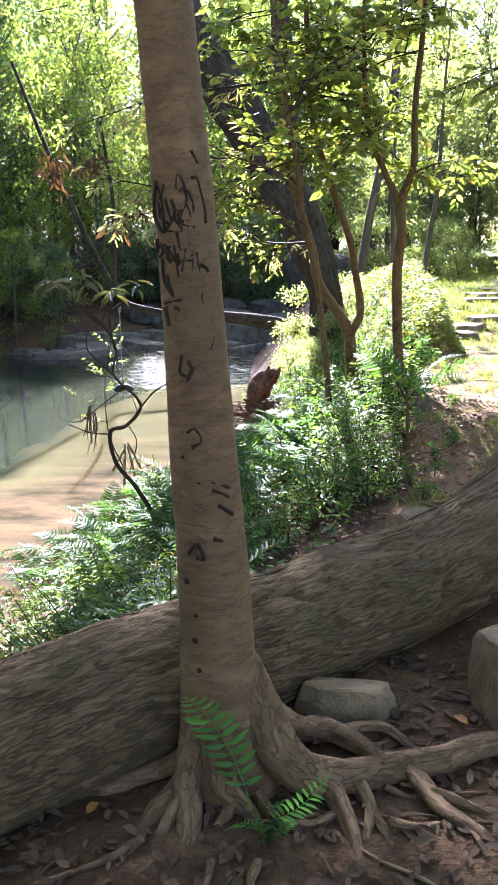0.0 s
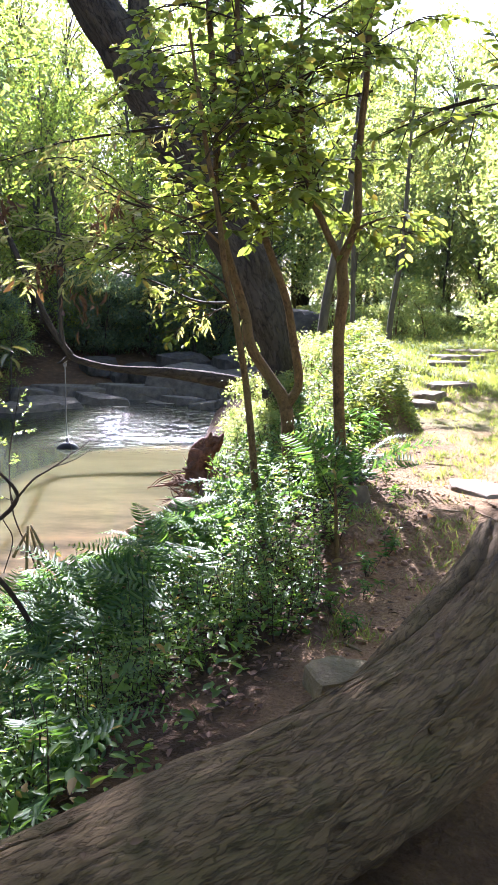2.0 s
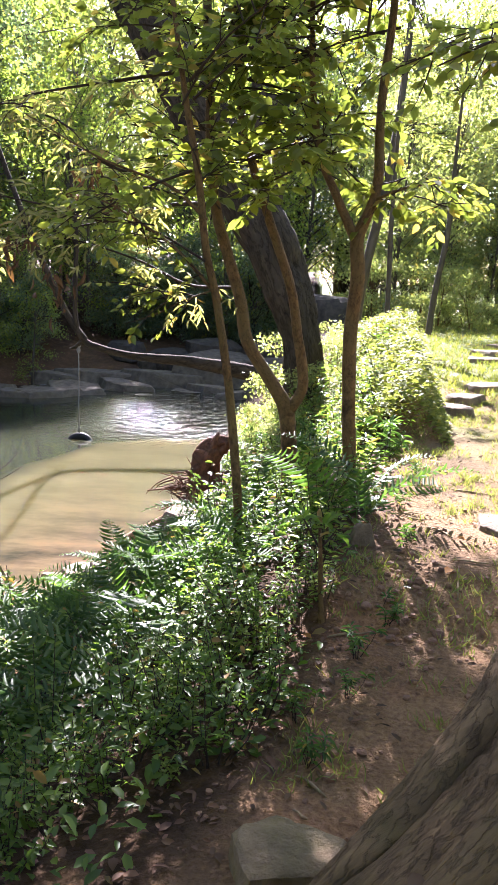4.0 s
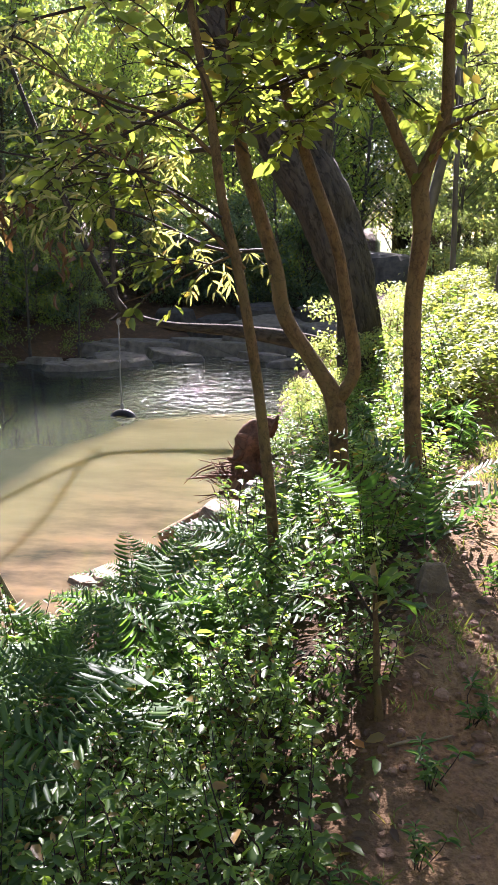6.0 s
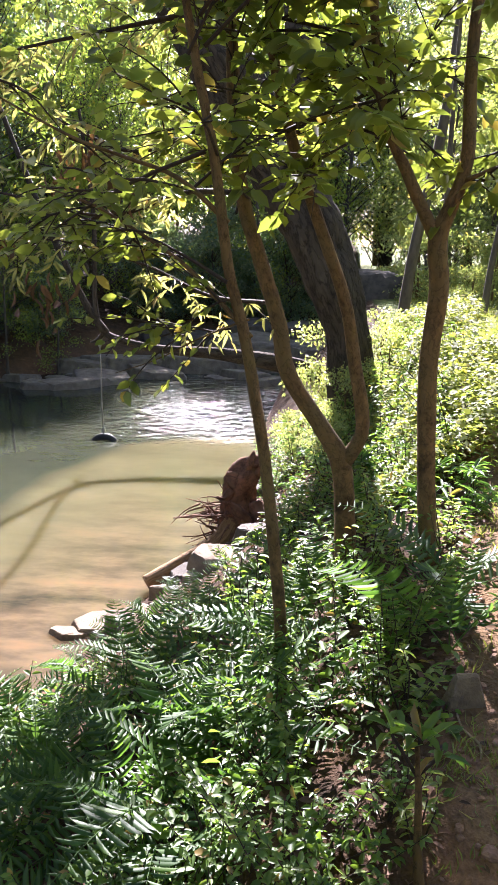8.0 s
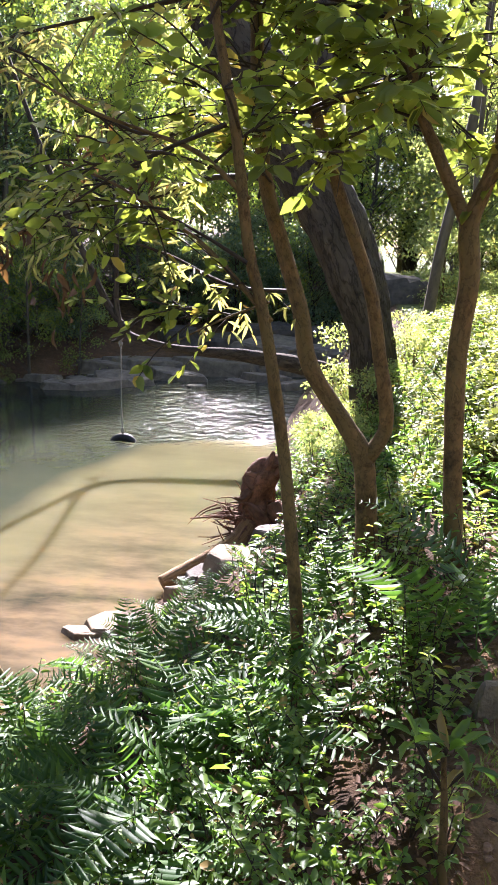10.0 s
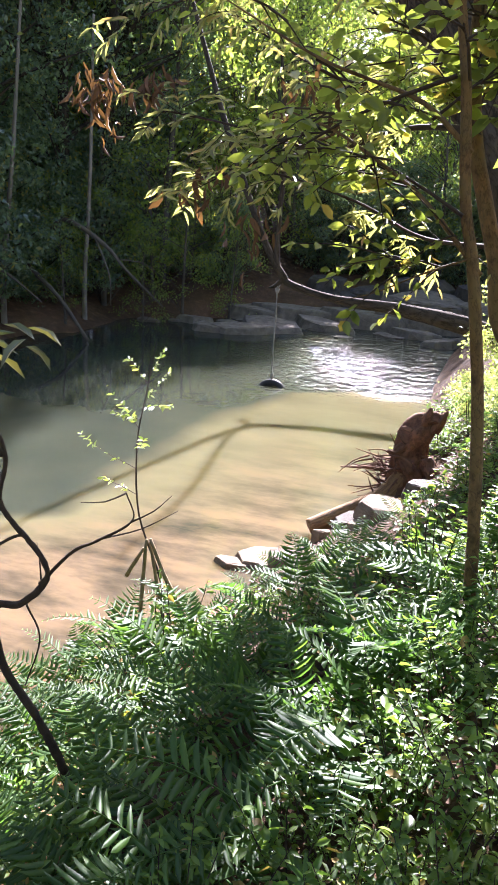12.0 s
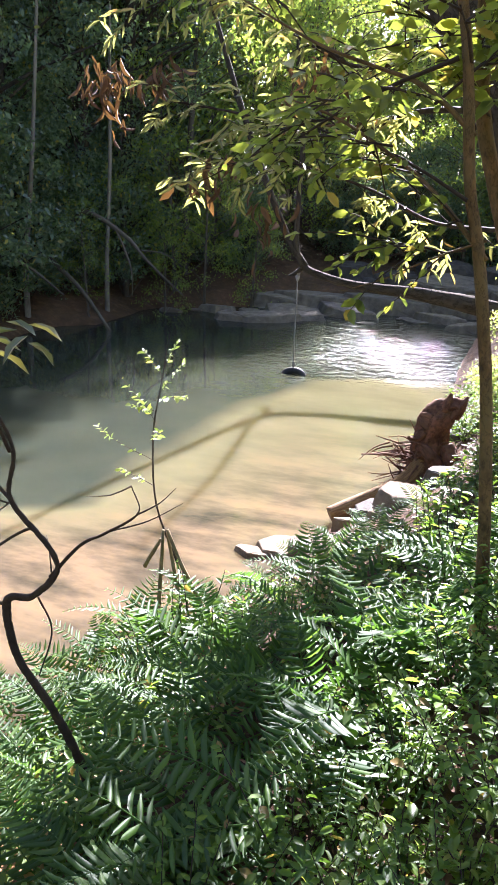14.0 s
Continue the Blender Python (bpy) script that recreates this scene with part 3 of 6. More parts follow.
    def on_bark(h, a):
        ax = np.array((np.interp(h, [0.26, 0.52, 0.88, 1.4, 1.78, 2.4], [-0.115, -0.125, -0.14, -0.17, -0.195, -0.25]), np.interp(h, [0.26, 0.88, 1.4, 1.78, 2.4], [2.58, 2.60, 2.63, 2.66, 2.70]), h))
        r = np.interp(h, [0.26, 0.52, 0.88, 1.4, 1.78, 2.4], [0.124, 0.112, 0.103, 0.090, 0.084, 0.078])
        th = math.radians(-90 + a)
        return ax + np.array((math.cos(th), math.sin(th), 0)) * (r * 1.005)
    marks = [[(1.80, -48), (1.77, -56), (1.72, -56), (1.68, -46), (1.70, -36), (1.76, -36), (1.80, -44)], [(1.77, -46), (1.72, -44)], [(1.77, -22), (1.72, -24), (1.70, -18), (1.74, -12), (1.77, -14)],
             [(1.80, -8), (1.83, 4), (1.81, 14), (1.76, 12), (1.71, 2), (1.70, 16)], [(1.81, 22), (1.82, 38), (1.76, 46), (1.71, 44)], [(1.65, -30), (1.65, 14)], [(1.65, -14), (1.58, -14)], [(1.64, 2), (1.57, -4)], [(1.61, -12), (1.61, 8)], [(1.63, 18), (1.57, 10)], [(1.63, 20), (1.57, 28)],
             [(1.61, -46), (1.56, -50), (1.53, -42), (1.57, -36)], [(1.50, -50), (1.505, -10)], [(1.50, -48), (1.43, -44)], [(1.47, -30), (1.465, 4)], [(1.42, 26), (1.40, 42), (1.37, 34)], [(1.36, -24), (1.31, -26), (1.29, -14)], [(1.35, -10), (1.31, 2), (1.29, -6), (1.33, 6)],
             [(1.14, -20), (1.15, -4), (1.12, 6), (1.11, -12)], [(1.90, 36), (1.86, 38)], [(0.80, -34), (0.82, -22), (0.79, -8), (0.77, -20)], [(0.85, 6), (0.84, 24)], [(0.97, 10), (0.95, 40)], [(1.0, 20), (0.98, 44)], [(0.93, 20), (0.90, 46)]]
    for _ in range(22):
        h0, a0 = gen.uniform(1.52, 1.84), gen.uniform(-55, 45)
        marks.append([(h0, a0), (h0 - gen.uniform(0.005, 0.04), a0 + gen.normal(0, 7)), (h0 - gen.uniform(0.0, 0.05), a0 + gen.normal(0, 10))])
    for mk in marks:
        b = Build()
        w = 0.0046 if mk[0][0] > 1.5 else 0.006
        b.tube([(*on_bark(h + gen.normal(0, 0.006), a + gen.normal(0, 3)), w * gen.uniform(0.6, 1.3)) for h, a in mk], 6, 0.012, 0.3, 0.1, int(mk[0][0] * 100))
        under(part("carved_mark", b, dark), t)
    for h, a, s in ((0.52, -30, 0.012), (0.60, -26, 0.008), (0.43, -24, 0.009), (0.70, -40, 0.012), (1.07, -32, 0.007), (1.0, -6, 0.006)):
        b = Build()
        p, q = on_bark(h, a), on_bark(h, a) * np.array((1, 1, 1)) + (on_bark(h, a) - on_bark(h, a + 180)) * 0.02
        b.tube([(*p, s), (*q, s * 0.7)], 8, 0.006, 0.15)
        under(part("knot", b, dark), t)
    # high crown, mostly above the view, its boughs widened to block sky light overhead
    w, g = Build(), Build()
    for i in range(54):
        a, h = rng.uniform(0, 6.28), rng.uniform(4.2, 6.5)
        st = np.array((-0.5, 2.9, h))
        d = unit((math.cos(a), math.sin(a), rng.uniform(0.1, 0.4)))
        L = rng.uniform(1.0, 4.6) if math.sin(a) < 0.35 else rng.uniform(0.8, 2.2)
        w.tube([(*st, 0.03), (*(st + d * L * 0.5), 0.02), (*(st + d * L + (0, 0, 0.1)), 0.008)], 5, 0.3)
        for j in range(12):
            spray(w, g, st + d * L * rng.uniform(0.25, 1) + rng.normal(0, 0.15, 3), d + rng.normal(0, 0.6, 3), 0.8, 14, 0.15, 0.5, 0.5, oval=False)
    under(part("upper_limb", w, PALE_BARK, kind="stuff"), t)
    under(part("crown", g, BROAD), t)


scarred_tree()


def fallen_log():
    t = thing("fallen_log", (0.3, 3.35, 0), "thick weathered fallen log with ridged bark and a hollow split end", "log")
    b = Build()
    b.tube([(-2.1, 1.45, 0.12, 0.25), (-1.5, 1.95, 0.12, 0.26), (-0.7, 2.62, 0.14, 0.265), (-0.1, 3.08, 0.15, 0.26), (0.3, 3.40, 0.16, 0.26), (0.74, 3.74, 0.20, 0.25), (1.14, 4.03, 0.31, 0.25), (1.46, 4.34, 0.45, 0.245), (1.62, 4.72, 0.58, 0.22), (1.70, 5.02, 0.64, 0.13)], 210, 0.015, 0.0, 0.02, 5,
           relief=fissures(22, 0.30, 0.026, 61, 0.014))
    under(part("trunk", b, LOG_BARK), t)
    # flakes of lifted bark
    gen = np.random.default_rng(11)
    axis = spline([(-1.5, 1.95, 0.12), (-0.7, 2.62, 0.14), (-0.1, 3.08, 0.15), (0.3, 3.40, 0.16), (0.74, 3.74, 0.20), (1.14, 4.03, 0.31), (1.46, 4.34, 0.45)], 0.04)
    b = Build()
    for _ in range(150):
        i = gen.integers(0, len(axis) - 9)
        n = gen.integers(3, 8)
        th = gen.uniform(-0.9, 3.4)
        pts = []
        for j in range(n):
            p, tan = axis[i + j], unit(axis[i + 1] - axis[i])
            sd = unit(np.cross(tan, (0, 0, 1)))
            th += gen.normal(0, 0.03)
            pts.append((*(p + (sd * math.cos(th) + np.array((0, 0, math.sin(th)))) * 0.257), 0.006 * math.sin(math.pi * (j + 0.5) / n) * gen.uniform(0.5, 1.5)))
        b.tube(pts, 5, 0.02, 0.35, seed=int(gen.integers(999)))
    under(part("bark_flake", b, LOG_BARK, kind="stuff"), t)
    # the split: a torn lip of wood along the raised end
    for k, (dx, dz, r) in enumerate(((-0.13, 0.165, 0.05), (0.02, 0.225, 0.055), (0.13, 0.19, 0.045))):
        b = Build()
        b.tube([(0.92 + dx, 3.86 - dx, 0.22 + dz, 0.012), (1.12 + dx, 4.02 - dx, 0.30 + dz, r * 0.8), (1.32 + dx, 4.20 - dx, 0.40 + dz, r * 1.1), (1.5 + dx, 4.44 - dx * 0.7, 0.50 + dz, r * 1.2), (1.62 + dx, 4.74 - dx * 0.3, 0.57 + dz, r), (1.68 + dx * 0.6, 5.02, 0.60 + dz * 0.6, 0.02)], 36, 0.015, 0.02, 0.12, 40 + k, relief=fissures(9, 0.12, 0.008, 90 + k, 0.012))
        under(part("split_ridge", b, LOG_BARK), t)
    # solid dark strip stands in for the shade inside the split
    b = Build()
    b.tube([(1.06, 4.03, 0.50, 0.015), (1.22, 4.17, 0.585, 0.032), (1.40, 4.37, 0.675, 0.034), (1.52, 4.6, 0.75, 0.02)], 10, 0.02, 0.1, 0, 3, 0.5)
    under(part("hollow", b, TWIG, label="dark strip painted as the shaded hollow in the split wood"), t)


fallen_log()


def stone(centre, size, seed, turn=0.0, mat=STONE, label="tan flat broken stone lying on the soil", flat=0.6, group="", name="stone"):
    b = Build()
    b.rock((0, 0, 0), size, seed, turn, flat, 16, 24)
    ob = part(name, b, mat, crisp=0.3)
    ob.location = centre
    return tagged(ob, label, "stone", group)


def slab_stone(base, size, seed, turn=0.0, mat=STONE, label="", group="", name="stone", tilt=0.1, corners=6, taper=0.89):
    """A broken slab: an uneven many-cornered block with a tilted top, worn edges and a pitted skin."""
    gen = np.random.default_rng(seed)
    bm = bmesh.new()
    a = np.arange(corners) / corners * 2 * math.pi + gen.uniform(-0.3, 0.3, corners)
    lean = gen.normal(0, tilt, 2)
    for k in range(corners):
        r = gen.uniform(0.82, 1.12)
        x, y = math.cos(a[k]) * r, math.sin(a[k]) * r
        bm.verts.new((x * 1.05, y * 1.05, 0))
        q = taper * gen.uniform(0.9, 1.1)
        bm.verts.new((x * q, y * q, 1 + lean[0] * x + lean[1] * y + gen.normal(0, 0.06)))
    hull = bmesh.ops.convex_hull(bm, input=bm.verts)
    bmesh.ops.delete(bm, geom=[g for g in hull["geom_interior"] if isinstance(g, bmesh.types.BMVert)], context='VERTS')
    bmesh.ops.scale(bm, vec=size, verts=bm.verts)
    bmesh.ops.rotate(bm, matrix=Matrix.Rotation(turn, 3, 'Z'), verts=bm.verts)
    edge = min(size)
    bmesh.ops.bevel(bm, geom=list(bm.edges), offset=edge * 0.06, segments=1, affect='EDGES')
    bmesh.ops.triangulate(bm, faces=bm.faces)
    bmesh.ops.subdivide_edges(bm, edges=[e for e in bm.edges if e.calc_length() > edge * 0.4], cuts=3, use_grid_fill=True)
    for v in bm.verts:
        v.co += Vector(gen.normal(0, edge * 0.016, 3))
    me = bpy.data.meshes.new(name)
    bm.to_mesh(me)
    bm.free()
    me.materials.append(mat)
    me.polygons.foreach_set("use_smooth", [True] * len(me.polygons))
    me.set_sharp_from_angle(angle=0.4)
    ob = new(name, me)
    ob.location = base
    return tagged(ob, label, "stone", group)


slab_stone((0.30, 2.93, -0.03), (0.20, 0.12, 0.15), 17, 0.15, label="angular tan stone wedged between roots and log", tilt=0.18)
slab_stone((0.98, 2.98, -0.05), (0.22, 0.21, 0.36), 5, 0.2, label="squared grey-tan stone block beside the log", corners=5)
slab_stone((0.88, 4.66, -0.04), (0.23, 0.17, 0.19), 8, 0.25, label="flat stone slab sunk beside the path", tilt=0.05, corners=5)
slab_stone((1.23, 6.98, ground_z(1.23, 6.98) - 0.05), (0.11, 0.09, 0.15), 4, 0.5, SHORE, "brown pointed stone at the path edge", tilt=0.3, corners=5, taper=0.45)
slab_stone((2.14, 7.3, 0.24), (0.24, 0.30, 0.085), 6, 0.2, SHORE, tilt=0.03, label="flat pale paving stone set in the path", group="path stones")
slab_stone((2.75, 6.4, 0.20), (0.32, 0.3, 0.09), 16, 0.2, SHORE, tilt=0.03, label="flat pale paving stone set in the path", group="path stones")
for i, (x, y, sx, sy) in enumerate(((2.46, 11.28, 0.24, 0.17), (2.66, 11.85, 0.26, 0.2), (3.1, 12.6, 0.42, 0.25), (4.35, 17.4, 0.75, 0.35), (3.8, 15.9, 0.5, 0.3), (5.0, 19.0, 0.8, 0.4))):
    slab_stone((x, y, ground_z(x, y) - 0.04), (sx, sy, 0.115), 30 + i, (0.1, -0.1, 0.15, 0.05, 0.3, 0.1)[i], SHORE, "flat pale stone forming a low path step", "path stones", tilt=0.03)

# ---- trees on the bank ----


def stems_tree(label, stems, leaf, twigs, bark=BROWN_BARK, name="tree", sides=10, rough=0.05):
    """A tree from given stems; twigs: rows of start, direction, length, leaves, size, how many side sprays."""
    base = stems[0][0][:3]
    t = thing(name, base, label, "tree")
    for i, s in enumerate(stems):
        b = Build()
        b.tube(s, sides, 0.06, rough, 0.03, i + 3)
        under(part("trunk" if i == 0 else "limb", b, bark), t)
    w, g = Build(), Build()
    for st, d, L, size, many in twigs:
        d, st = unit(d), np.array(st, float)
        q = st + d * L
        bend = np.array((0, 0, -0.10 * L))
        w.tube([(*st, 0.005 + 0.006 * L), (*(st + d * L * 0.5), 0.004 + 0.003 * L), (*(q + bend), 0.003)], 5, 0.2, cap=False)
        for j in range(many):
            k = rng.uniform(0.2, 1.0)
            p = st + d * L * k + bend * k * k
            away = d * 0.7 + rng.normal(0, 0.55, 3) * (1, 1, 0.4)
            spray(w, g, p, away, rng.uniform(0.25, 0.5), 9, size, 0.35, 0.55)
    under(part("twigwork", w, TWIG, kind="stuff"), t)
    under(part("crown", g, leaf), t)
    return t


def fan(points, count, length, size, many, bias=(0, 0, 0.1), spread=0.5, zs=0.35):
    out = []
    for _ in range(count):
        p = np.array(points[rng.integers(len(points))][:3]) + rng.normal(0, 0.05, 3)
        a = rng.uniform(0, 6.28)
        d = np.array(bias) + spread * np.array((math.cos(a), math.sin(a), rng.normal(0, zs)))
        out.append((p, d, length * rng.uniform(0.5, 1.2), size, many))
    return out


STEM_A = [(0.78, 8.72, -0.30, 0.075), (0.76, 8.71, 0.3, 0.065), (0.72, 8.7, 0.72, 0.062), (0.60, 8.7, 0.94, 0.052), (0.40, 8.7, 1.25, 0.05), (0.34, 8.7, 1.55, 0.046), (0.24, 8.7, 1.87, 0.044), (0.14, 8.7, 2.2, 0.04), (0.09, 8.7, 2.6, 0.038), (0.07, 8.7, 3.1, 0.034), (0.0, 8.75, 4.2, 0.025), (-0.1, 8.8, 5.3, 0.012)]
STEM_B = [(0.73, 8.7, 0.72, 0.05), (0.83, 8.69, 0.90, 0.042), (0.82, 8.68, 1.1, 0.04), (0.78, 8.67, 1.3, 0.038), (0.71, 8.66, 1.67, 0.036), (0.53, 8.65, 2.16, 0.034), (0.38, 8.65, 2.6, 0.03), (0.29, 8.65, 3.05, 0.028), (0.25, 8.6, 4.2, 0.02), (0.25, 8.6, 5.0, 0.01)]
stems_tree("slender brown twin-stemmed tree forking low over the riverbank", [STEM_A, STEM_B], BROAD,
           fan([(0.72, 8.6, 2.45), (0.6, 8.6, 2.8), (0.85, 8.5, 2.65)], 9, 0.5, 0.11, 4, (0, -0.05, 0.05)) + fan(STEM_A[7:11], 13, 1.0, 0.105, 4, (-0.25, -0.1, 0.2)) + fan(STEM_B[5:9], 17, 0.95, 0.105, 5, (0.15, -0.1, 0.15)) + fan([(0.05, 8.7, 3.4), (0.02, 8.72, 3.8), (0.28, 8.63, 3.5), (0.26, 8.6, 4.0)], 15, 0.9, 0.11, 5, (-0.05, -0.05, 0.08)))
THIN = [(0.52, 7.6, -0.35, 0.034), (0.48, 7.6, 0.0, 0.032), (0.45, 7.6, 0.4, 0.03), (0.39, 7.6, 0.97, 0.028), (0.34, 7.6, 1.3, 0.027), (0.28, 7.6, 1.63, 0.026), (0.22, 7.6, 1.87, 0.024), (0.16, 7.6, 2.33, 0.022), (0.07, 7.6, 2.8, 0.018), (-0.05, 7.6, 3.6, 0.01)]
LOWLIMB = [(0.32, 7.6, 1.58, 0.012), (0.07, 7.6, 1.85, 0.010), (-0.12, 7.6, 1.99, 0.008), (-0.36, 7.62, 2.13, 0.006), (-0.62, 7.65, 2.22, 0.003)]
SIDETWIG = [(0.31, 7.6, 1.66, 0.006), (0.20, 7.58, 1.62, 0.005), (0.06, 7.56, 1.56, 0.004), (-0.10, 7.55, 1.48, 0.003), (-0.28, 7.55, 1.42, 0.0015)]
HIGHLIMB = [(0.22, 7.6, 2.06, 0.012), (0.01, 7.6, 2.24, 0.010), (-0.23, 7.6, 2.33, 0.008), (-0.47, 7.6, 2.42, 0.006), (-0.9, 7.6, 2.65, 0.003)]
stems_tree("thin dark sapling with drooping sprays of oval leaves", [THIN, LOWLIMB, HIGHLIMB, SIDETWIG], BROAD,
           fan(LOWLIMB[1:4], 6, 0.25, 0.08, 3, (-0.3, 0, 0.02), 0.3, 0.2) + fan(SIDETWIG[1:], 5, 0.1, 0.075, 2, (-0.25, 0, 0.0), 0.25, 0.12) + fan(HIGHLIMB[1:], 5, 0.4, 0.08, 3, (-0.3, 0, 0)) + fan(THIN[6:9], 7, 0.8, 0.09, 4, (-0.25, -0.1, 0.05)))
YTREE = [(1.20, 8.42, 0.05, 0.062), (1.21, 8.4, 0.35, 0.052), (1.18, 8.4, 0.83, 0.05), (1.16, 8.4, 1.35, 0.05), (1.19, 8.4, 1.75, 0.05), (1.17, 8.4, 2.0, 0.048), (1.24, 8.4, 2.2, 0.036), (1.29, 8.4, 2.4, 0.034), (1.28, 8.4, 2.9, 0.03), (1.33, 8.4, 3.7, 0.024), (1.3, 8.4, 5.0, 0.012)]
YLIMB = [(1.17, 8.4, 1.98, 0.036), (1.08, 8.4, 2.16, 0.032), (1.0, 8.4, 2.32, 0.029), (0.88, 8.4, 2.6, 0.026), (0.8, 8.4, 3.2, 0.02), (0.78, 8.4, 4.4, 0.01)]
YSIDE = [(1.28, 8.38, 2.28, 0.012), (1.5, 8.3, 2.36, 0.009), (1.75, 8.25, 2.38, 0.005)]
stems_tree("slender forked brown tree standing at the path edge", [YTREE, YLIMB, YSIDE], BROAD,
           fan(YLIMB[3:6], 16, 0.75, 0.115, 5, (-0.3, -0.1, 0.2)) + fan(YTREE[9:11], 6, 0.8, 0.115, 4, (-0.4, -0.1, 0.25)) + fan([(1.31, 8.4, 3.3), (1.32, 8.4, 3.65), (1.3, 8.4, 4.1), (0.8, 8.4, 3.4), (0.79, 8.4, 3.9)], 20, 0.75, 0.11, 5, (-0.05, -0.05, 0.08)) + fan(YSIDE[1:], 5, 0.25, 0.10, 3, (0.2, -0.1, -0.1)))


stems_tree("slender pale young tree rising from the groundcover", [[(2.2, 17, 0.2, 0.055), (2.2, 17, 1.5, 0.045), (2.17, 17, 3.0, 0.04), (2.2, 17, 4.6, 0.03), (2.25, 17, 6.2, 0.012)]], WOODS, fan([(2.2, 17, 4.3), (2.2, 17, 5.2)], 12, 0.9, 0.1, 5, (0, 0, 0.2)), FAR_BARK)
stems_tree("slender leaning young tree beside the far path", [[(3.65, 22, 0.2, 0.08), (3.75, 22, 1.5, 0.07), (3.95, 22, 3.0, 0.06), (4.0, 22, 5.0, 0.04), (4.1, 22, 7.2, 0.015)]], WOODS, fan([(4.0, 22, 4.8), (4.05, 22, 6.0)], 14, 1.1, 0.12, 6, (0, 0, 0.2)), FAR_BARK)
stems_tree("old grey leaning tree trunk behind the bank trees", [[(1.7, 19.5, 0.0, 0.12), (1.9, 19.5, 1.8, 0.10), (2.3, 19.5, 4.0, 0.09), (2.5, 19.6, 6.0, 0.06), (2.6, 19.6, 8.0, 0.03)]], WOODS, fan([(2.5, 19.6, 6.0), (2.6, 19.6, 7.5)], 12, 1.1, 0.12, 6, (0, 0, 0.2)), FAR_BARK)

RIGHT = [(4.0, 6.8, 0.1, 0.07), (4.0, 6.8, 1.5, 0.06), (3.95, 6.8, 3.0, 0.05), (3.9, 6.8, 4.6, 0.02)]
RIGHT_LIMB = [(3.95, 6.8, 2.9, 0.025), (3.2, 6.7, 3.15, 0.018), (2.5, 6.5, 3.05, 0.010), (1.85, 6.4, 2.85, 0.004)]
stems_tree("slender tree beside the path with a bough hanging over it", [RIGHT, RIGHT_LIMB], BROAD, fan(RIGHT_LIMB[1:], 14, 0.5, 0.09, 4, (-0.2, 0, -0.05), 0.45, 0.2) + fan(RIGHT[2:], 14, 1.0, 0.09, 5, (0.2, 0, 0.2)))


def big_leaning_tree():
    t = thing("tree", (0.75, 15, 0), "large dark rough-barked tree leaning out over the river", "tree")
    b = Build()
    b.tube([(0.95, 15.2, -0.5, 0.5), (0.80, 15.1, 0.2, 0.33), (0.72, 15, 0.75, 0.30), (0.45, 15, 1.6, 0.36), (0.15, 15, 2.3, 0.40), (-0.25, 15, 3.0, 0.40), (-0.85, 15, 4.0, 0.40), (-1.6, 15, 5.2, 0.38), (-2.5, 15, 6.7, 0.34), (-3.4, 15.4, 8.6, 0.25), (-4.0, 16.0, 10.6, 0.12)], 72, 0.06, 0.01, 0.07, 8, relief=fissures(16, 0.35, 0.035, 210, 0.03))
    under(part("trunk", b, DARK_BARK), t)
    limbs = [[(0.0, 15, 2.45, 0.28), (0.15, 15.1, 3.3, 0.22), (0.0, 15.3, 4.5, 0.19), (-0.1, 15.9, 6.5, 0.16), (-0.3, 16.6, 9, 0.12), (-0.6, 17.4, 10.8, 0.06)],
             [(-1.6, 15, 5.2, 0.2), (-1.6, 15.3, 6.8, 0.16), (-1.5, 15.8, 9.2, 0.10), (-1.6, 16.5, 10.8, 0.05)],
             [(-2.2, 15, 6.2, 0.18), (-2.7, 15.8, 8.0, 0.12), (-3.0, 17.0, 10.2, 0.06)]]
    w, g = Build(), Build()
    for i, l in enumerate(limbs):
        b = Build()
        b.tube(l, 12, 0.16, 0.05, 0.05, i)
        under(part("limb", b, DARK_BARK), t)
    # crown out of view; its place is chosen to shade the log
    for l in limbs + [[(-3.4, 15.4, 8.6), (-4.0, 16.0, 10.6)]]:
        for _ in range(17):
            i = -1
            st = np.array(l[i][:3]) + rng.normal(0, 0.5, 3)
            a = rng.uniform(0, 6.28)
            d = np.array((math.cos(a), math.sin(a), rng.uniform(-0.1, 0.4)))
            L = rng.uniform(1.0, 2.6)
            w.tube([(*st, 0.04), (*(st + d * L), 0.012)], 5, 0.4)
            for _ in range(16):
                spray(None, g, st + d * L * rng.uniform(0.2, 1) + rng.normal(0, 0.25, 3), rng.normal(0, 1, 3), 0.7, 12, 0.15, 0.5, 0.45, oval=False)
    # a leafy spray low on the upright limb, added to shadow the path
    for c in ((0.05, 15.9, 7.3), (0.12, 16.2, 8.0), (0.22, 16.0, 7.5), (0.0, 16.0, 7.7)):
        w.tube([(-0.15, 16.0, 6.6, 0.04), (*c, 0.012)], 5, 0.4)
        for _ in range(11):
            spray(None, g, np.array(c) + rng.normal(0, 0.18, 3), rng.normal(0, 1, 3), 0.6, 12, 0.15, 0.5, 0.45, oval=False)
    under(part("branchwork", w, DARK_BARK, kind="stuff"), t)
    under(part("crown", g, BROAD), t)


big_leaning_tree()


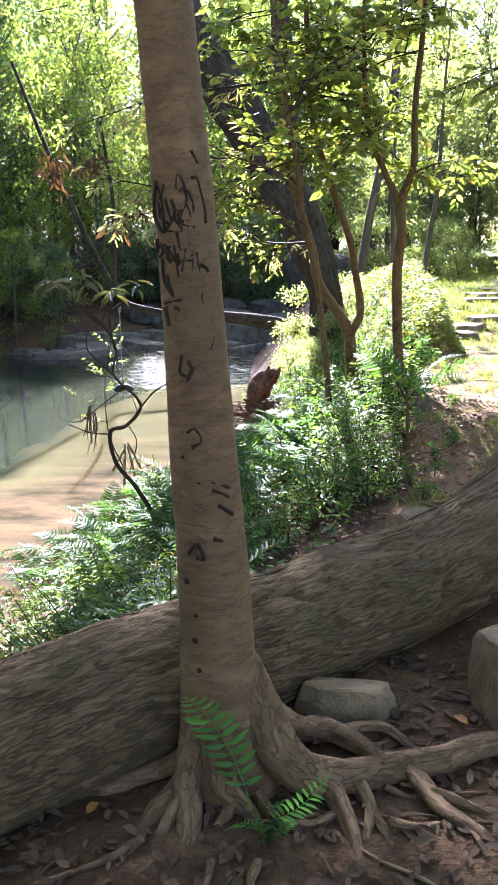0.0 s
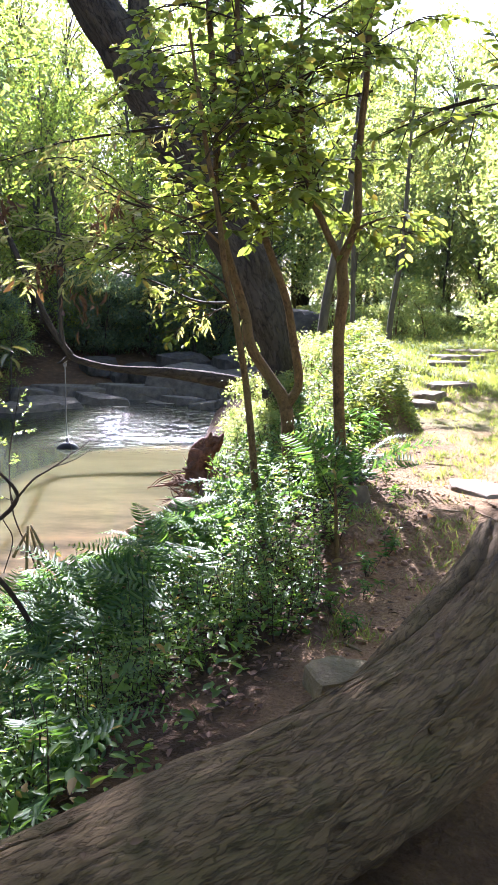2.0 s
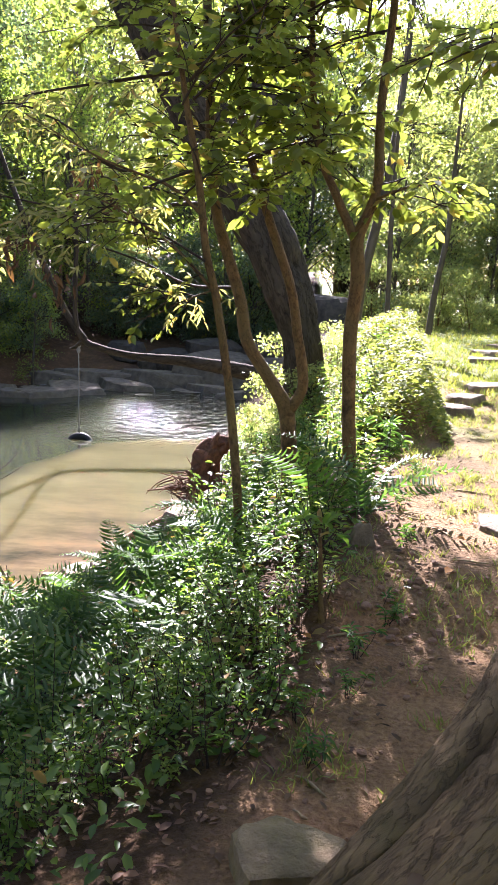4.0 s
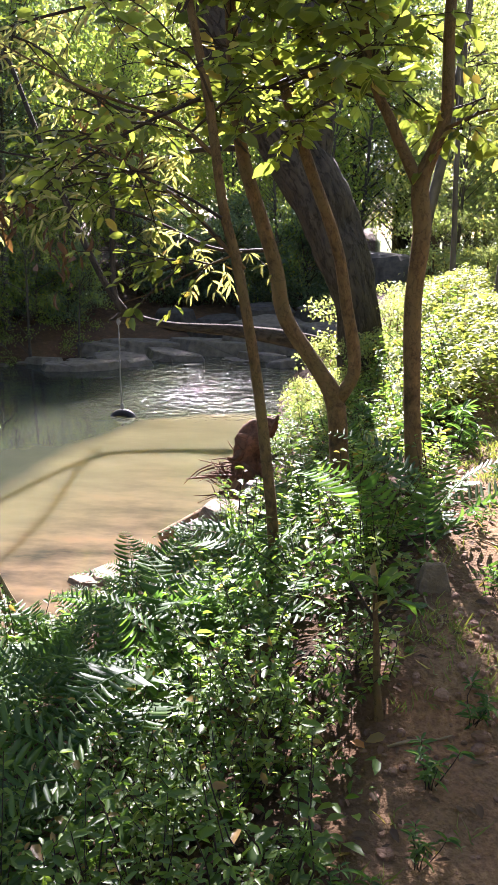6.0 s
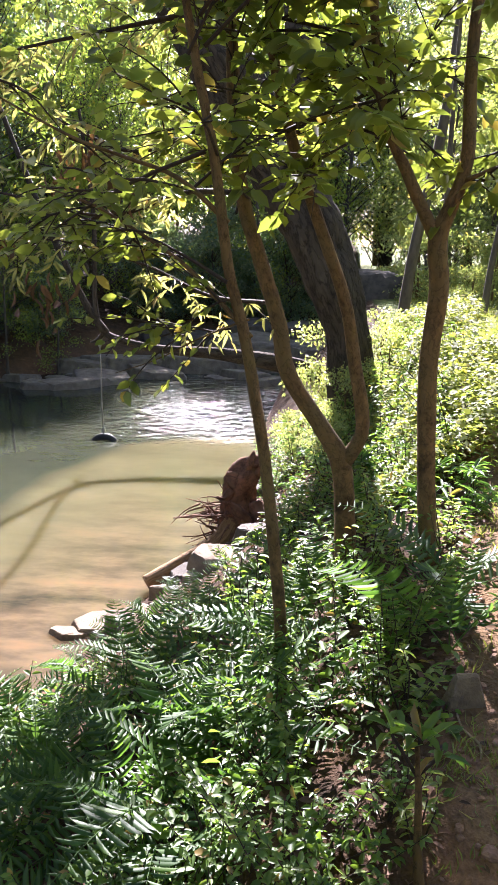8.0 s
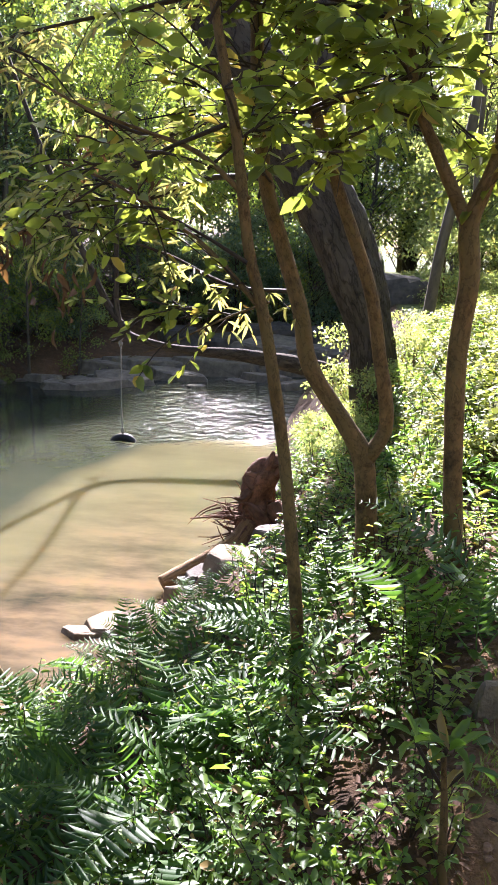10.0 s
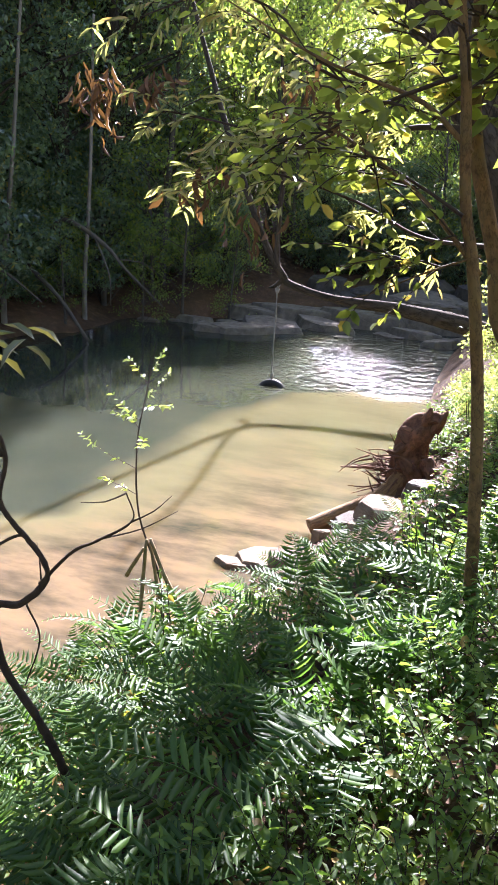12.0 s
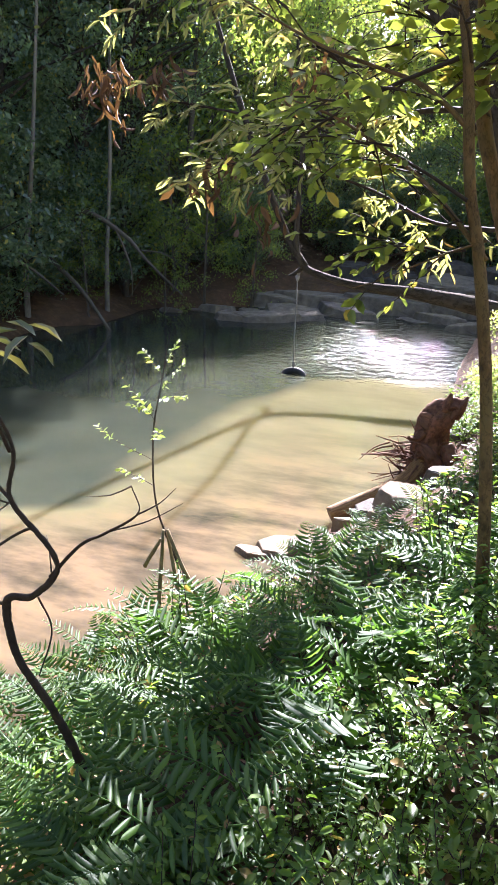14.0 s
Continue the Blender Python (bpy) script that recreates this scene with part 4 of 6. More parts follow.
# ---- forest trees: a few kinds, copied ----
def forest_tree(name, label, height, trunk_r, crown_low, width, leaf, size, clumps, per, bark=FAR_BARK, lean=0.3, seed=0, group="", up=0.3):
    gen = np.random.default_rng(seed)
    t = thing(name, (0, 0, 0), label, "tree", group)
    lx, ly = gen.normal(0, lean, 2)
    stem = [(0, 0, -0.6, trunk_r * 1.4), (0.1 * lx, 0.1 * ly, height * 0.15, trunk_r), (0.5 * lx, 0.5 * ly, height * 0.5, trunk_r * 0.75), (lx, ly, height * 0.85, trunk_r * 0.3)]
    b = Build()
    b.tube(stem, 8, 0.5, 0.06, 0.05, seed)
    sp = spline(stem, 0.3)[:, :3]
    part("trunk", b, bark, t)
    w, g = Build(), Build()
    for _ in range(clumps):
        h = height * (crown_low + (1 - crown_low) * gen.uniform(0, 1) ** 0.9)
        i = min(len(sp) - 1, int(len(sp) * h / (height * 0.9)))
        rel = (h / height - crown_low) / (1 - crown_low + 1e-6)
        reach = width * (0.35 + 0.75 * math.sin(math.pi * min(1, 0.15 + 0.8 * rel))) * gen.uniform(0.35, 1)
        a = gen.uniform(0, 6.28)
        st = sp[max(0, i - 2)]
        c = np.array((sp[i][0] + math.cos(a) * reach, sp[i][1] + math.sin(a) * reach, h))
        w.tube([(*st, trunk_r * 0.25), (*((st + c) / 2 + (0, 0, 0.1)), trunk_r * 0.16), (*c, 0.01)], 4, 1.0, cap=False)
        n = per
        at = c + gen.normal(0, 1, (n, 3)) * np.array((0.42, 0.42, 0.28)) * (width * 0.33)
        L = size * gen.uniform(0.6, 1.3, n)
        g.leaves(at, gen.normal(0, 1, (n, 3)) + (0, 0, -0.35), gen.normal(0, 0.6, (n, 3)) + (0, 0, up + 0.4), L, L * 0.5, False)
    part("branchwork", w, bark, t, kind="stuff")
    part("crown", g, leaf, t)
    return t


def place(proto, x, y, turn, size, z=None):
    z = ground_z(x, y) - 0.05 if z is None else z
    o = copy_thing(proto, pose(x, y, z, 0, 0, math.degrees(turn)))
    o.scale = (size,) * 3
    return o


def top_limit(x, y):
    """How tall a tree may be here and still let the low sun reach the shallows and the path."""
    sx, sy = math.sin(sa), math.cos(sa)
    off = x + (y - 12) * sx / sy
    if -4.3 < off < 0.1:
        # the gap in the trees through which the sun glitters on the riffle
        return max(1.2, (y - 23.5) / sy * math.tan(se) * 0.9 + WATER)
    if -4.6 < off < 3.0:
        return max(1.2, (y - 19.5) / sy * math.tan(se) * 0.98 + WATER)
    if 3.0 <= off < 7.5:
        return max(1.6, (y - 19.0) / sy * math.tan(se) + 0.4)
    if off < -4.6 and (off > -9 or y > 38) and y > 26:
        # low enough to let the sun reach the boughs over the far shore
        return max(2.0, (y - 24.5) / sy * math.tan(se) + 1.5)
    return 30.0


dark_kinds = [forest_tree("tree", "tall dark evergreen riverside tree in deep shade", 13, 0.22, 0.10, 2.6, HAZE_SHADE, 0.122, 62, 225, DARK_BARK, 0.8, 50 + i, "dark trees of the far bank") for i in range(3)]
shrub_kinds = [forest_tree("shrub", "dense dark riverside shrub hanging over the water", 3.2, 0.05, 0.05, 1.5, HAZE_SHADE, 0.11, 45, 150, DARK_BARK, 0.3, 60 + i, "shrubs of the far bank", 0.1) for i in range(2)]
lime_kinds = [forest_tree("tree", "sunlit lime-green riverside tree with airy crown", 9, 0.10, 0.12, 2.4, LIME, 0.17, 40, 55, FAR_BARK, 0.9, 70 + i, "sunlit riverside trees") for i in range(2)]
wood_kinds = [forest_tree("tree", "slender pale woodland tree with airy yellow-green leaves", 9, 0.065, 0.20, 1.9, HAZEWOODS, 0.16, 48, 80, FAR_BARK, 0.7, 80 + i, "slender woodland trees") for i in range(3)]
far_kinds = [forest_tree("tree", "tall dense green tree closing the wood far off and unseen behind", 15, 0.16, 0.06, 3.4, HAZEWOODS, 0.26, 54, 95, FAR_BARK, 1.0, 180 + i, "tall far woodland trees") for i in range(3)]
bush_kinds = [forest_tree("bush", "leafy green bush at the woodland edge", 1.8, 0.03, 0.05, 1.1, HAZEWOODS, 0.10, 36, 70, BROWN_BARK, 0.2, 90 + i, "woodland bushes", 0.2) for i in range(2)]


def sow(kinds, rows, tall):
    first = {}
    for x, y, s in rows:
        k = int(rng.integers(len(kinds)))
        s = min(s, top_limit(x, y) / tall)
        if s < 0.18:
            continue
        if k not in first:
            first[k] = True
            o = kinds[k]
            o.location, o.rotation_euler, o.scale = (x, y, ground_z(x, y) - 0.05), (0, 0, rng.uniform(0, 6.28)), (s,) * 3
        else:
            place(kinds[k], x, y, rng.uniform(0, 6.28), s)


def scatter(n, x0, x1, y0, y1, s0, s1, gap=1.0):
    out, tries = [], 0
    while len(out) < n and tries < n * 30:
        tries += 1
        x, y = rng.uniform(x0, x1), rng.uniform(y0, y1)
        if all((x - a) ** 2 + (y - b) ** 2 > gap * gap for a, b, _ in out):
            out.append((x, y, rng.uniform(s0, s1)))
    return out


# rows starting below y = 0 are unseen trees added to block sky light
sow(dark_kinds, scatter(16, -15, -10.8, 12, 25, 0.8, 1.25, 1.5) + scatter(6, -22, -15, 6, 34, 0.8, 1.1, 2.2) + scatter(6, -17, -11.5, 28, 36, 0.9, 1.3, 1.8) + scatter(8, -16, -12.2, 26.5, 32, 1.2, 1.6, 1.3) + scatter(10, -16, -5, -14, 2, 0.8, 1.2, 2.2) + scatter(4, -4, 4, 45, 52, 0.9, 1.3, 2.4), 13)
sow(shrub_kinds, scatter(22, -12.2, -10.9, 11, 25, 0.7, 1.35, 0.75) + scatter(5, -10.5, -8, 26, 28.5, 0.5, 0.9, 0.8) + scatter(9, -8, 0.5, 29.6, 31.5, 0.6, 1.1, 0.8), 3.2)
sow(lime_kinds, scatter(12, -9.5, -1, 29, 36, 0.7, 1.2, 1.2) + scatter(5, -11, -7, 29.5, 34, 1.0, 1.35, 1.3) + scatter(9, -10, 1, 37, 42, 0.9, 1.4, 1.5) + scatter(10, -16, 3, 43, 56, 1.4, 1.9, 1.8) + scatter(7, -13, -10, 28, 34, 1.55, 1.85, 1.2) + [(-9.0, 23.2, 0.33), (-9.9, 20.8, 0.3), (-8.3, 24.2, 0.40), (-7.3, 25.2, 0.36), (-9.4, 24.6, 0.5), (-11.0, 22.0, 0.34), (-9.6, 25.6, 1.0), (-8.6, 27.0, 0.9), (-10.4, 23.6, 0.7), (-9.0, 26.4, 0.75), (-7.9, 27.4, 0.6)], 9)
sow(wood_kinds, scatter(60, 1.5, 22, 28, 52, 0.8, 1.3, 1.5) + scatter(12, 7.5, 13, 15, 27, 0.8, 1.2, 1.7) + scatter(14, -22, 24, 54, 62, 1.1, 1.6, 2.0) + scatter(14, 3.5, 14, -10, 7, 1.0, 1.5, 1.8) + scatter(6, -3, 3, -9, -3, 1.1, 1.5, 1.8), 9)
sow(far_kinds, scatter(20, 3, 30, 44, 58, 0.75, 1.1, 2.6) + scatter(16, -24, 0, 44, 60, 1.0, 1.35, 2.6) + scatter(4, 11, 16, 32, 40, 0.5, 0.7, 2.6) + scatter(24, -13, 13, -16, -4.5, 0.8, 1.1, 2.0) + scatter(9, 6, 14, -4, 12, 0.7, 0.95, 2.2), 15)
sow(bush_kinds, scatter(16, 2.5, 12, 24, 30, 0.5, 1.1, 1.1) + [(6.9, 20.5, 1.3), (7.4, 18.5, 1.2), (1.15, 15.9, 0.55), (0.6, 16.6, 0.7), (1.3, 14.5, 0.42), (0.75, 14.2, 0.4), (0.25, 13.9, 0.36), (0.5, 12.9, 0.3)], 1.8)


# ---- the riverside: rocks, driftwood, the leaning limb and its rope swing ----
for i, (x, y, sx, sy, sz, mat, words) in enumerate(((-1.04, 11.25, 0.10, 0.09, 0.11, SHORE, "pale tan block of stone at the end of the driftwood log"), (-0.42, 11.1, 0.30, 0.20, 0.13, SHORE, "broad flat brown stone at the water's edge"), (-0.78, 11.38, 0.20, 0.14, 0.10, GREYROCK, "dark wet stone beside the driftwood log"),
                                          (-0.35, 13.6, 0.3, 0.3, 0.2, GREYROCK, "grey river stone at the water's edge"), (-1.40, 10.85, 0.42, 0.26, 0.07, SHORE, "sunlit layered stone slab lying at the waterline"), (-1.15, 10.62, 0.24, 0.16, 0.08, SHORE, "sunlit layered stone slab lying at the waterline"), (-1.72, 10.62, 0.22, 0.13, 0.05, SHORE, "sunlit layered stone slab lying at the waterline"),
                                          (-0.10, 11.35, 0.2, 0.15, 0.12, GREYROCK, "dark wet stone beside the driftwood log"), (-0.62, 10.95, 0.13, 0.10, 0.07, SHORE, "small tan stone at the water's edge"))):
    slab_stone((x, y, max(ground_z(x, y), WATER) - 0.055), (sx * 1.12, sy * 1.12, sz * 0.9 + 0.05), 200 + i, (0.5, 0.2, 1.0, 0, 0.25, 0.7, 0.1, 0.4, 1.2)[i], mat, words, "river stones", tilt=0.12)
for i, (x, y, sx, sy, sz) in enumerate(((-6.9, 23.1, 0.6, 0.4, 0.12), (-6.2, 23.4, 0.8, 0.5, 0.16), (-5.7, 24.3, 0.9, 0.5, 0.16), (-6.5, 25.9, 1.1, 0.6, 0.30), (-5.4, 26.4, 1.3, 0.7, 0.36), (-4.6, 25.2, 0.9, 0.5, 0.2), (-3.4, 26.6, 1.4, 0.8, 0.35), (-1.6, 27.2, 1.8, 0.9, 0.8), (0.2, 26.6, 1.6, 1.0, 0.9), (-2.0, 25.4, 0.6, 0.4, 0.14), (-1.2, 24.4, 0.5, 0.4, 0.15), (-7.9, 24.2, 0.5, 0.4, 0.12), (0.0, 23.0, 0.7, 0.6, 0.3), (-8.4, 25.4, 0.9, 0.5, 0.2))):
    slab_stone((x, y, WATER - 0.08), (sx * 1.2, sy * 1.2, sz + 0.10), 230 + i, 0.4 * math.sin(i * 2.1), PALEROCK, "low grey water-worn rock on the far shore", "far shore rocks", "rock", 0.12)

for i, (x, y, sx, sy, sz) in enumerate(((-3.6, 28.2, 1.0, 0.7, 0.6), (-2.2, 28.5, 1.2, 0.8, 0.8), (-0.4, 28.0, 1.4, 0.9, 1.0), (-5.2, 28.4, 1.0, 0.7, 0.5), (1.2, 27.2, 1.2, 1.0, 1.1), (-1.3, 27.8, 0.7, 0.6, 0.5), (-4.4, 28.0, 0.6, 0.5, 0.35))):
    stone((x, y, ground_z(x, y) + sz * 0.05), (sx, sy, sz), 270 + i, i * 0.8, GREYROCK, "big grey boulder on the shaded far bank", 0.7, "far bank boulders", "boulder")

for i in range(20):
    x = rng.uniform(-9.5, -0.8)
    y = 25.4 + 0.35 * (x + 5) * (x < -5) + rng.normal(0, 0.8)
    q = rng.uniform(0.10, 0.32)
    stone((x, y, max(ground_z(x, y), WATER) + 0.01), (q * rng.uniform(1, 1.8), q, q * rng.uniform(0.15, 0.4)), 300 + i, rng.uniform(-0.8, 0.8), PALEROCK, "small flat grey rock on the far shore", 0.7, "far shore rocks", "rock")


def driftwood():
    t = thing("driftwood_stump", (-0.5, 12.2, -1.4), "reddish driftwood stump with torn roots and a log in the water", "driftwood")
    b = Build()
    b.tube([(-0.56, 12.1, -1.12, 0.08), (-0.47, 12.2, -0.98, 0.12), (-0.43, 12.26, -0.82, 0.14), (-0.41, 12.28, -0.66, 0.13), (-0.36, 12.3, -0.50, 0.15), (-0.27, 12.32, -0.36, 0.14), (-0.20, 12.33, -0.27, 0.075), (-0.14, 12.33, -0.20, 0.02)], 40, 0.014, 0.03, 0.14, 2, relief=fissures(8, 0.10, 0.024, 33, 0.03))
    under(part("stump", b, DRIFT), t)
    for k, rows in enumerate(([(-0.10, 12.45, -1.35, 0.13), (-0.22, 12.38, -1.0, 0.12), (-0.28, 12.34, -0.75, 0.09), (-0.24, 12.32, -0.5, 0.05)], [(-0.50, 12.24, -0.62, 0.03), (-0.50, 12.2, -0.78, 0.05), (-0.46, 12.14, -0.95, 0.05), (-0.40, 12.08, -1.2, 0.05)], [(-0.25, 12.3, -0.34, 0.08), (-0.16, 12.27, -0.28, 0.07), (-0.09, 12.28, -0.33, 0.03)], [(-0.52, 12.2, -0.42, 0.03), (-0.46, 12.2, -0.46, 0.07), (-0.38, 12.22, -0.52, 0.09), (-0.34, 12.24, -0.62, 0.05)], [(-0.46, 12.16, -0.72, 0.04), (-0.38, 12.15, -0.80, 0.07), (-0.30, 12.18, -0.92, 0.08), (-0.26, 12.2, -1.1, 0.06)],
                              [(-0.30, 12.24, -0.42, 0.06), (-0.24, 12.22, -0.28, 0.045), (-0.21, 12.22, -0.15, 0.008)], [(-0.18, 12.26, -0.40, 0.06), (-0.10, 12.24, -0.27, 0.04), (-0.04, 12.24, -0.17, 0.008)], [(-0.44, 12.18, -0.58, 0.05), (-0.52, 12.14, -0.66, 0.035), (-0.60, 12.1, -0.64, 0.008)],
                              [(-0.2, 12.2, -0.7, 0.07), (-0.08, 12.16, -0.95, 0.09), (0.02, 12.15, -1.2, 0.06)])):
        b = Build()
        b.tube(rows, 26, 0.016, 0.03, 0.16, 11 + k, relief=fissures(7, 0.08, 0.018, 50 + 7 * k, 0.02))
        under(part("burl", b, DRIFT), t)
    b = Build()
    b.tube([(-0.44, 12.2, -0.92, 0.10), (-0.54, 12.1, -1.08, 0.10), (-0.72, 11.98, -1.21, 0.10), (-0.97, 11.82, -1.33, 0.095), (-1.27, 11.63, -1.46, 0.085)], 18, 0.03, 0.04, 0.07, 4)
    under(part("log", b, BARE, label="pale barkless log lying into the water"), t)
    b = Build()
    b.tube([(-0.45, 12.3, -0.9, 0.05), (-0.75, 12.3, -0.92, 0.04), (-1.12, 12.3, -0.97, 0.012)], 8, 0.05, 0.1, 0.1, 5, 0.6)
    under(part("snag", b, DRIFT), t)
    gen = np.random.default_rng(4)
    for i in range(56):
        b = Build()
        p = np.array((-0.50, 12.24, -0.92)) + gen.normal(0, 0.10, 3)
        d = unit((-0.9 + gen.normal(0, 0.5), -0.3 + gen.normal(0, 0.4), gen.normal(0.15, 0.6)))
        L = gen.uniform(0.15, 0.42)
        b.tube([(*p, 0.013), (*(p + d * L * 0.5 + gen.normal(0, 0.02, 3)), 0.008), (*(p + d * L + gen.normal(0, 0.04, 3)), 0.003)], 5, 0.06)
        under(part("torn_root", b, DRIFT), t)


driftwood()


def leaning_limb():
    t = thing("fallen_tree", (0.6, 18, -0.5), "fallen dark tree reaching low over the river with upswept end", "tree")
    b = Build()
    b.tube([(1.6, 18.3, -0.55, 0.22), (0.37, 18.0, -0.25, 0.18), (-0.25, 17.9, -0.08, 0.16), (-0.82, 17.9, 0.02, 0.135), (-1.53, 17.9, 0.11, 0.11), (-2.24, 17.9, 0.15, 0.085), (-2.75, 17.9, 0.20, 0.07), (-3.26, 17.9, 0.31, 0.066), (-3.58, 17.9, 0.46, 0.06), (-3.73, 17.9, 0.83, 0.05), (-3.72, 17.9, 1.7, 0.042), (-3.70, 17.9, 2.6, 0.04), (-3.9, 18.0, 4.2, 0.025)], 14, 0.1, 0.05, 0.05, 9)
    under(part("trunk", b, DARK_BARK), t)
    b = Build()
    b.tube([(-3.55, 17.9, 0.44, 0.07), (-3.94, 17.9, 1.02, 0.06), (-4.55, 17.9, 2.37, 0.055), (-5.1, 18, 3.7, 0.045), (-5.7, 18, 5.4, 0.03)], 10, 0.15, 0.05, 0.05, 3)
    under(part("limb", b, DARK_BARK), t)
    b = Build()
    b.tube([(-3.6, 17.9, 0.42, 0.05), (-3.75, 17.92, 0.30, 0.035), (-3.86, 17.93, 0.27, 0.012)], 8, 0.05, 0.1)
    under(part("stub", b, DARK_BARK), t)


leaning_limb()


def rope_swing():
    t = thing("rope_swing", (-3.69, 17.93, -1.5), "weathered rope swing hanging from limb into the water", "rope swing")
    b = Build()
    b.tube([(-3.69, 17.93, 0.38, 0.012), (-3.69, 17.93, -0.3, 0.011), (-3.70, 17.93, -0.9, 0.012), (-3.69, 17.93, -1.42, 0.011)], 8, 0.04, 0.12, 0.1, 1)
    under(part("rope", b, ROPE), t)
    for z, r in ((0.33, 0.05), (0.24, 0.04), (-1.36, 0.035)):
        b = Build()
        b.tube([(-3.69, 17.93, z - 0.06, 0.02), (-3.69, 17.93, z, r), (-3.69, 17.93, z + 0.06, 0.02)], 9, 0.02, 0.1)
        under(part("knot", b, ROPE), t)
    ring = []
    b = Build()
    for i in range(29):
        a = i / 28 * 2 * math.pi
        ring.append((-3.69 + 0.2 * math.cos(a), 17.93 + 0.05 * math.sin(a), WATER - 0.08 + 0.14 * math.sin(a), 0.07))
    b.tube(ring, 12, 0.05, 0.02, cap=False)
    under(part("tyre", b, TYRE, label="dark tyre half sunk in the water"), t)


rope_swing()


def bare_bough():
    t = thing("dead_bough", (-10, 21, 1), "bare grey dead bough arching down to the far bank", "branch")
    rows = [[(-10.6, 21.2, 0.6, 0.07), (-10.0, 21, 1.07, 0.06), (-8.95, 21, 0.57, 0.05), (-8.3, 21, -0.04, 0.035), (-7.4, 21, -0.74, 0.015)], [(-9.2, 21, 0.75, 0.03), (-8.7, 20.8, -0.1, 0.02), (-8.6, 20.7, -0.8, 0.01)], [(-8.6, 21, 0.25, 0.02), (-7.9, 21, 0.2, 0.012), (-7.4, 21, -0.1, 0.006)],
            [(-10.9, 20.5, 0.1, 0.06), (-9.6, 20, -0.6, 0.05), (-8.7, 19.8, -1.5, 0.035)], [(-11.2, 19, 0.2, 0.04), (-10, 18.6, 0.0, 0.03), (-8.9, 18.3, -0.5, 0.015)]]
    for i, r in enumerate(rows):
        b = Build()
        b.tube(r, 7, 0.12, 0.1, 0, i)
        under(part("limb", b, FAR_BARK), t)


bare_bough()
def bare_trunk(x, y, lean, r, fork):
    """A pale trunk on the shaded bank, some forking above head height."""
    t = thing("bare_tree_trunk", (x, y, ground_z(x, y)), "pale bare tree trunk standing on the far bank", "tree trunk", "far bank trunks")
    b = Build()
    b.tube([(0, 0, -0.3, r * 1.3), (0.1 * lean, 0, 1.2, r), (0.6 * lean, 0.1, 3.5, r * 0.8), (1.5 * lean, 0, 7, r * 0.5)], 10, 0.15, 0.06, 0.04, int(r * 100))
    part("trunk", b, PALETRUNK, t)
    if fork:
        b = Build()
        b.tube([(0.3 * lean, 0.05, 2.2, r * 0.7), (0.3 * lean + 0.25 * fork, 0, 3.2, r * 0.6), (0.4 * lean + 0.7 * fork, 0, 4.6, r * 0.5), (0.5 * lean + 1.2 * fork, 0.1, 6.8, r * 0.3)], 9, 0.15, 0.06, 0.04, 7)
        part("limb", b, PALETRUNK, t)


for x, y, lean, r, fork in ((-9.95, 21.8, 0.2, 0.055, 0), (-9.9, 15.3, 0.5, 0.075, 0.9), (-10.8, 19.6, 0.5, 0.06, 0)):
    bare_trunk(x, y, lean, r, fork)


# ---- plants of the near bank ----
def frond_mesh(seed, length=0.75, pairs=19, broad=0.20):
    gen = np.random.default_rng(seed)
    b = Build()
    n = 12
    el = gen.uniform(0.45, 1.0)
    p, pts = np.zeros(3), []
    for i in range(n + 1):
        pts.append(p)
        a = el - 1.25 * (i / n) ** 1.2
        p = p + np.array((math.cos(a), gen.normal(0, 0.03), math.sin(a))) * length / n
    pts = np.array(pts)
    b.tube(np.column_stack((pts, np.linspace(0.004, 0.001, n + 1))), 4, length / 8, cap=False)
    k = np.repeat(np.linspace(0.16, 0.985, pairs), 2)
    s = k * n
    i = np.minimum(s.astype(int), n - 1)
    at = pts[i] + (pts[i + 1] - pts[i]) * (s - i)[:, None]
    tan = pts[i + 1] - pts[i]
    tan /= np.linalg.norm(tan, axis=1, keepdims=True)
    sign = np.tile((1, -1), pairs)[:, None]
    side = np.array((0, 1.0, 0)) * sign
    L = length * 0.175 * np.clip(np.sin(np.pi * np.clip(k * 0.86 + 0.12, 0, 1)) ** 0.8, 0.12, 1) * gen.uniform(0.9, 1.08, len(k))
    along = side + tan * 0.35 + gen.normal(0, 0.07, (len(k), 3)) + (0, 0, -0.10)
    up = np.cross(tan, np.array((0, -1.0, 0))) + gen.normal(0, 0.16, (len(k), 3))
    b.leaves(at, along, up, L, np.maximum(L * broad, 0.007), True, 0.12)
    return b


FRONDS = [frond_mesh(300 + i, 0.75, 17).mesh("frond", FERN) for i in range(5)]
BOLD = [frond_mesh(320 + i, 0.6, 13, 0.27).mesh("frond", BRIGHT) for i in range(2)]


def fern_kind(seed, fronds, label, group):
    gen = np.random.default_rng(seed)
    t = thing("fern", (0, 0, 0), label, "fern", group)
    for i in range(fronds):
        f = new("frond", FRONDS[int(gen.integers(5))])
        f.parent = t
        s = gen.uniform(0.7, 1.15)
        f.matrix_local = pose(gen.normal(0, 0.03), gen.normal(0, 0.03), 0, gen.normal(0, 10), gen.normal(0, 14), i * 360 / fronds + gen.normal(0, 18)) @ Matrix.Scale(s, 4)
    return t


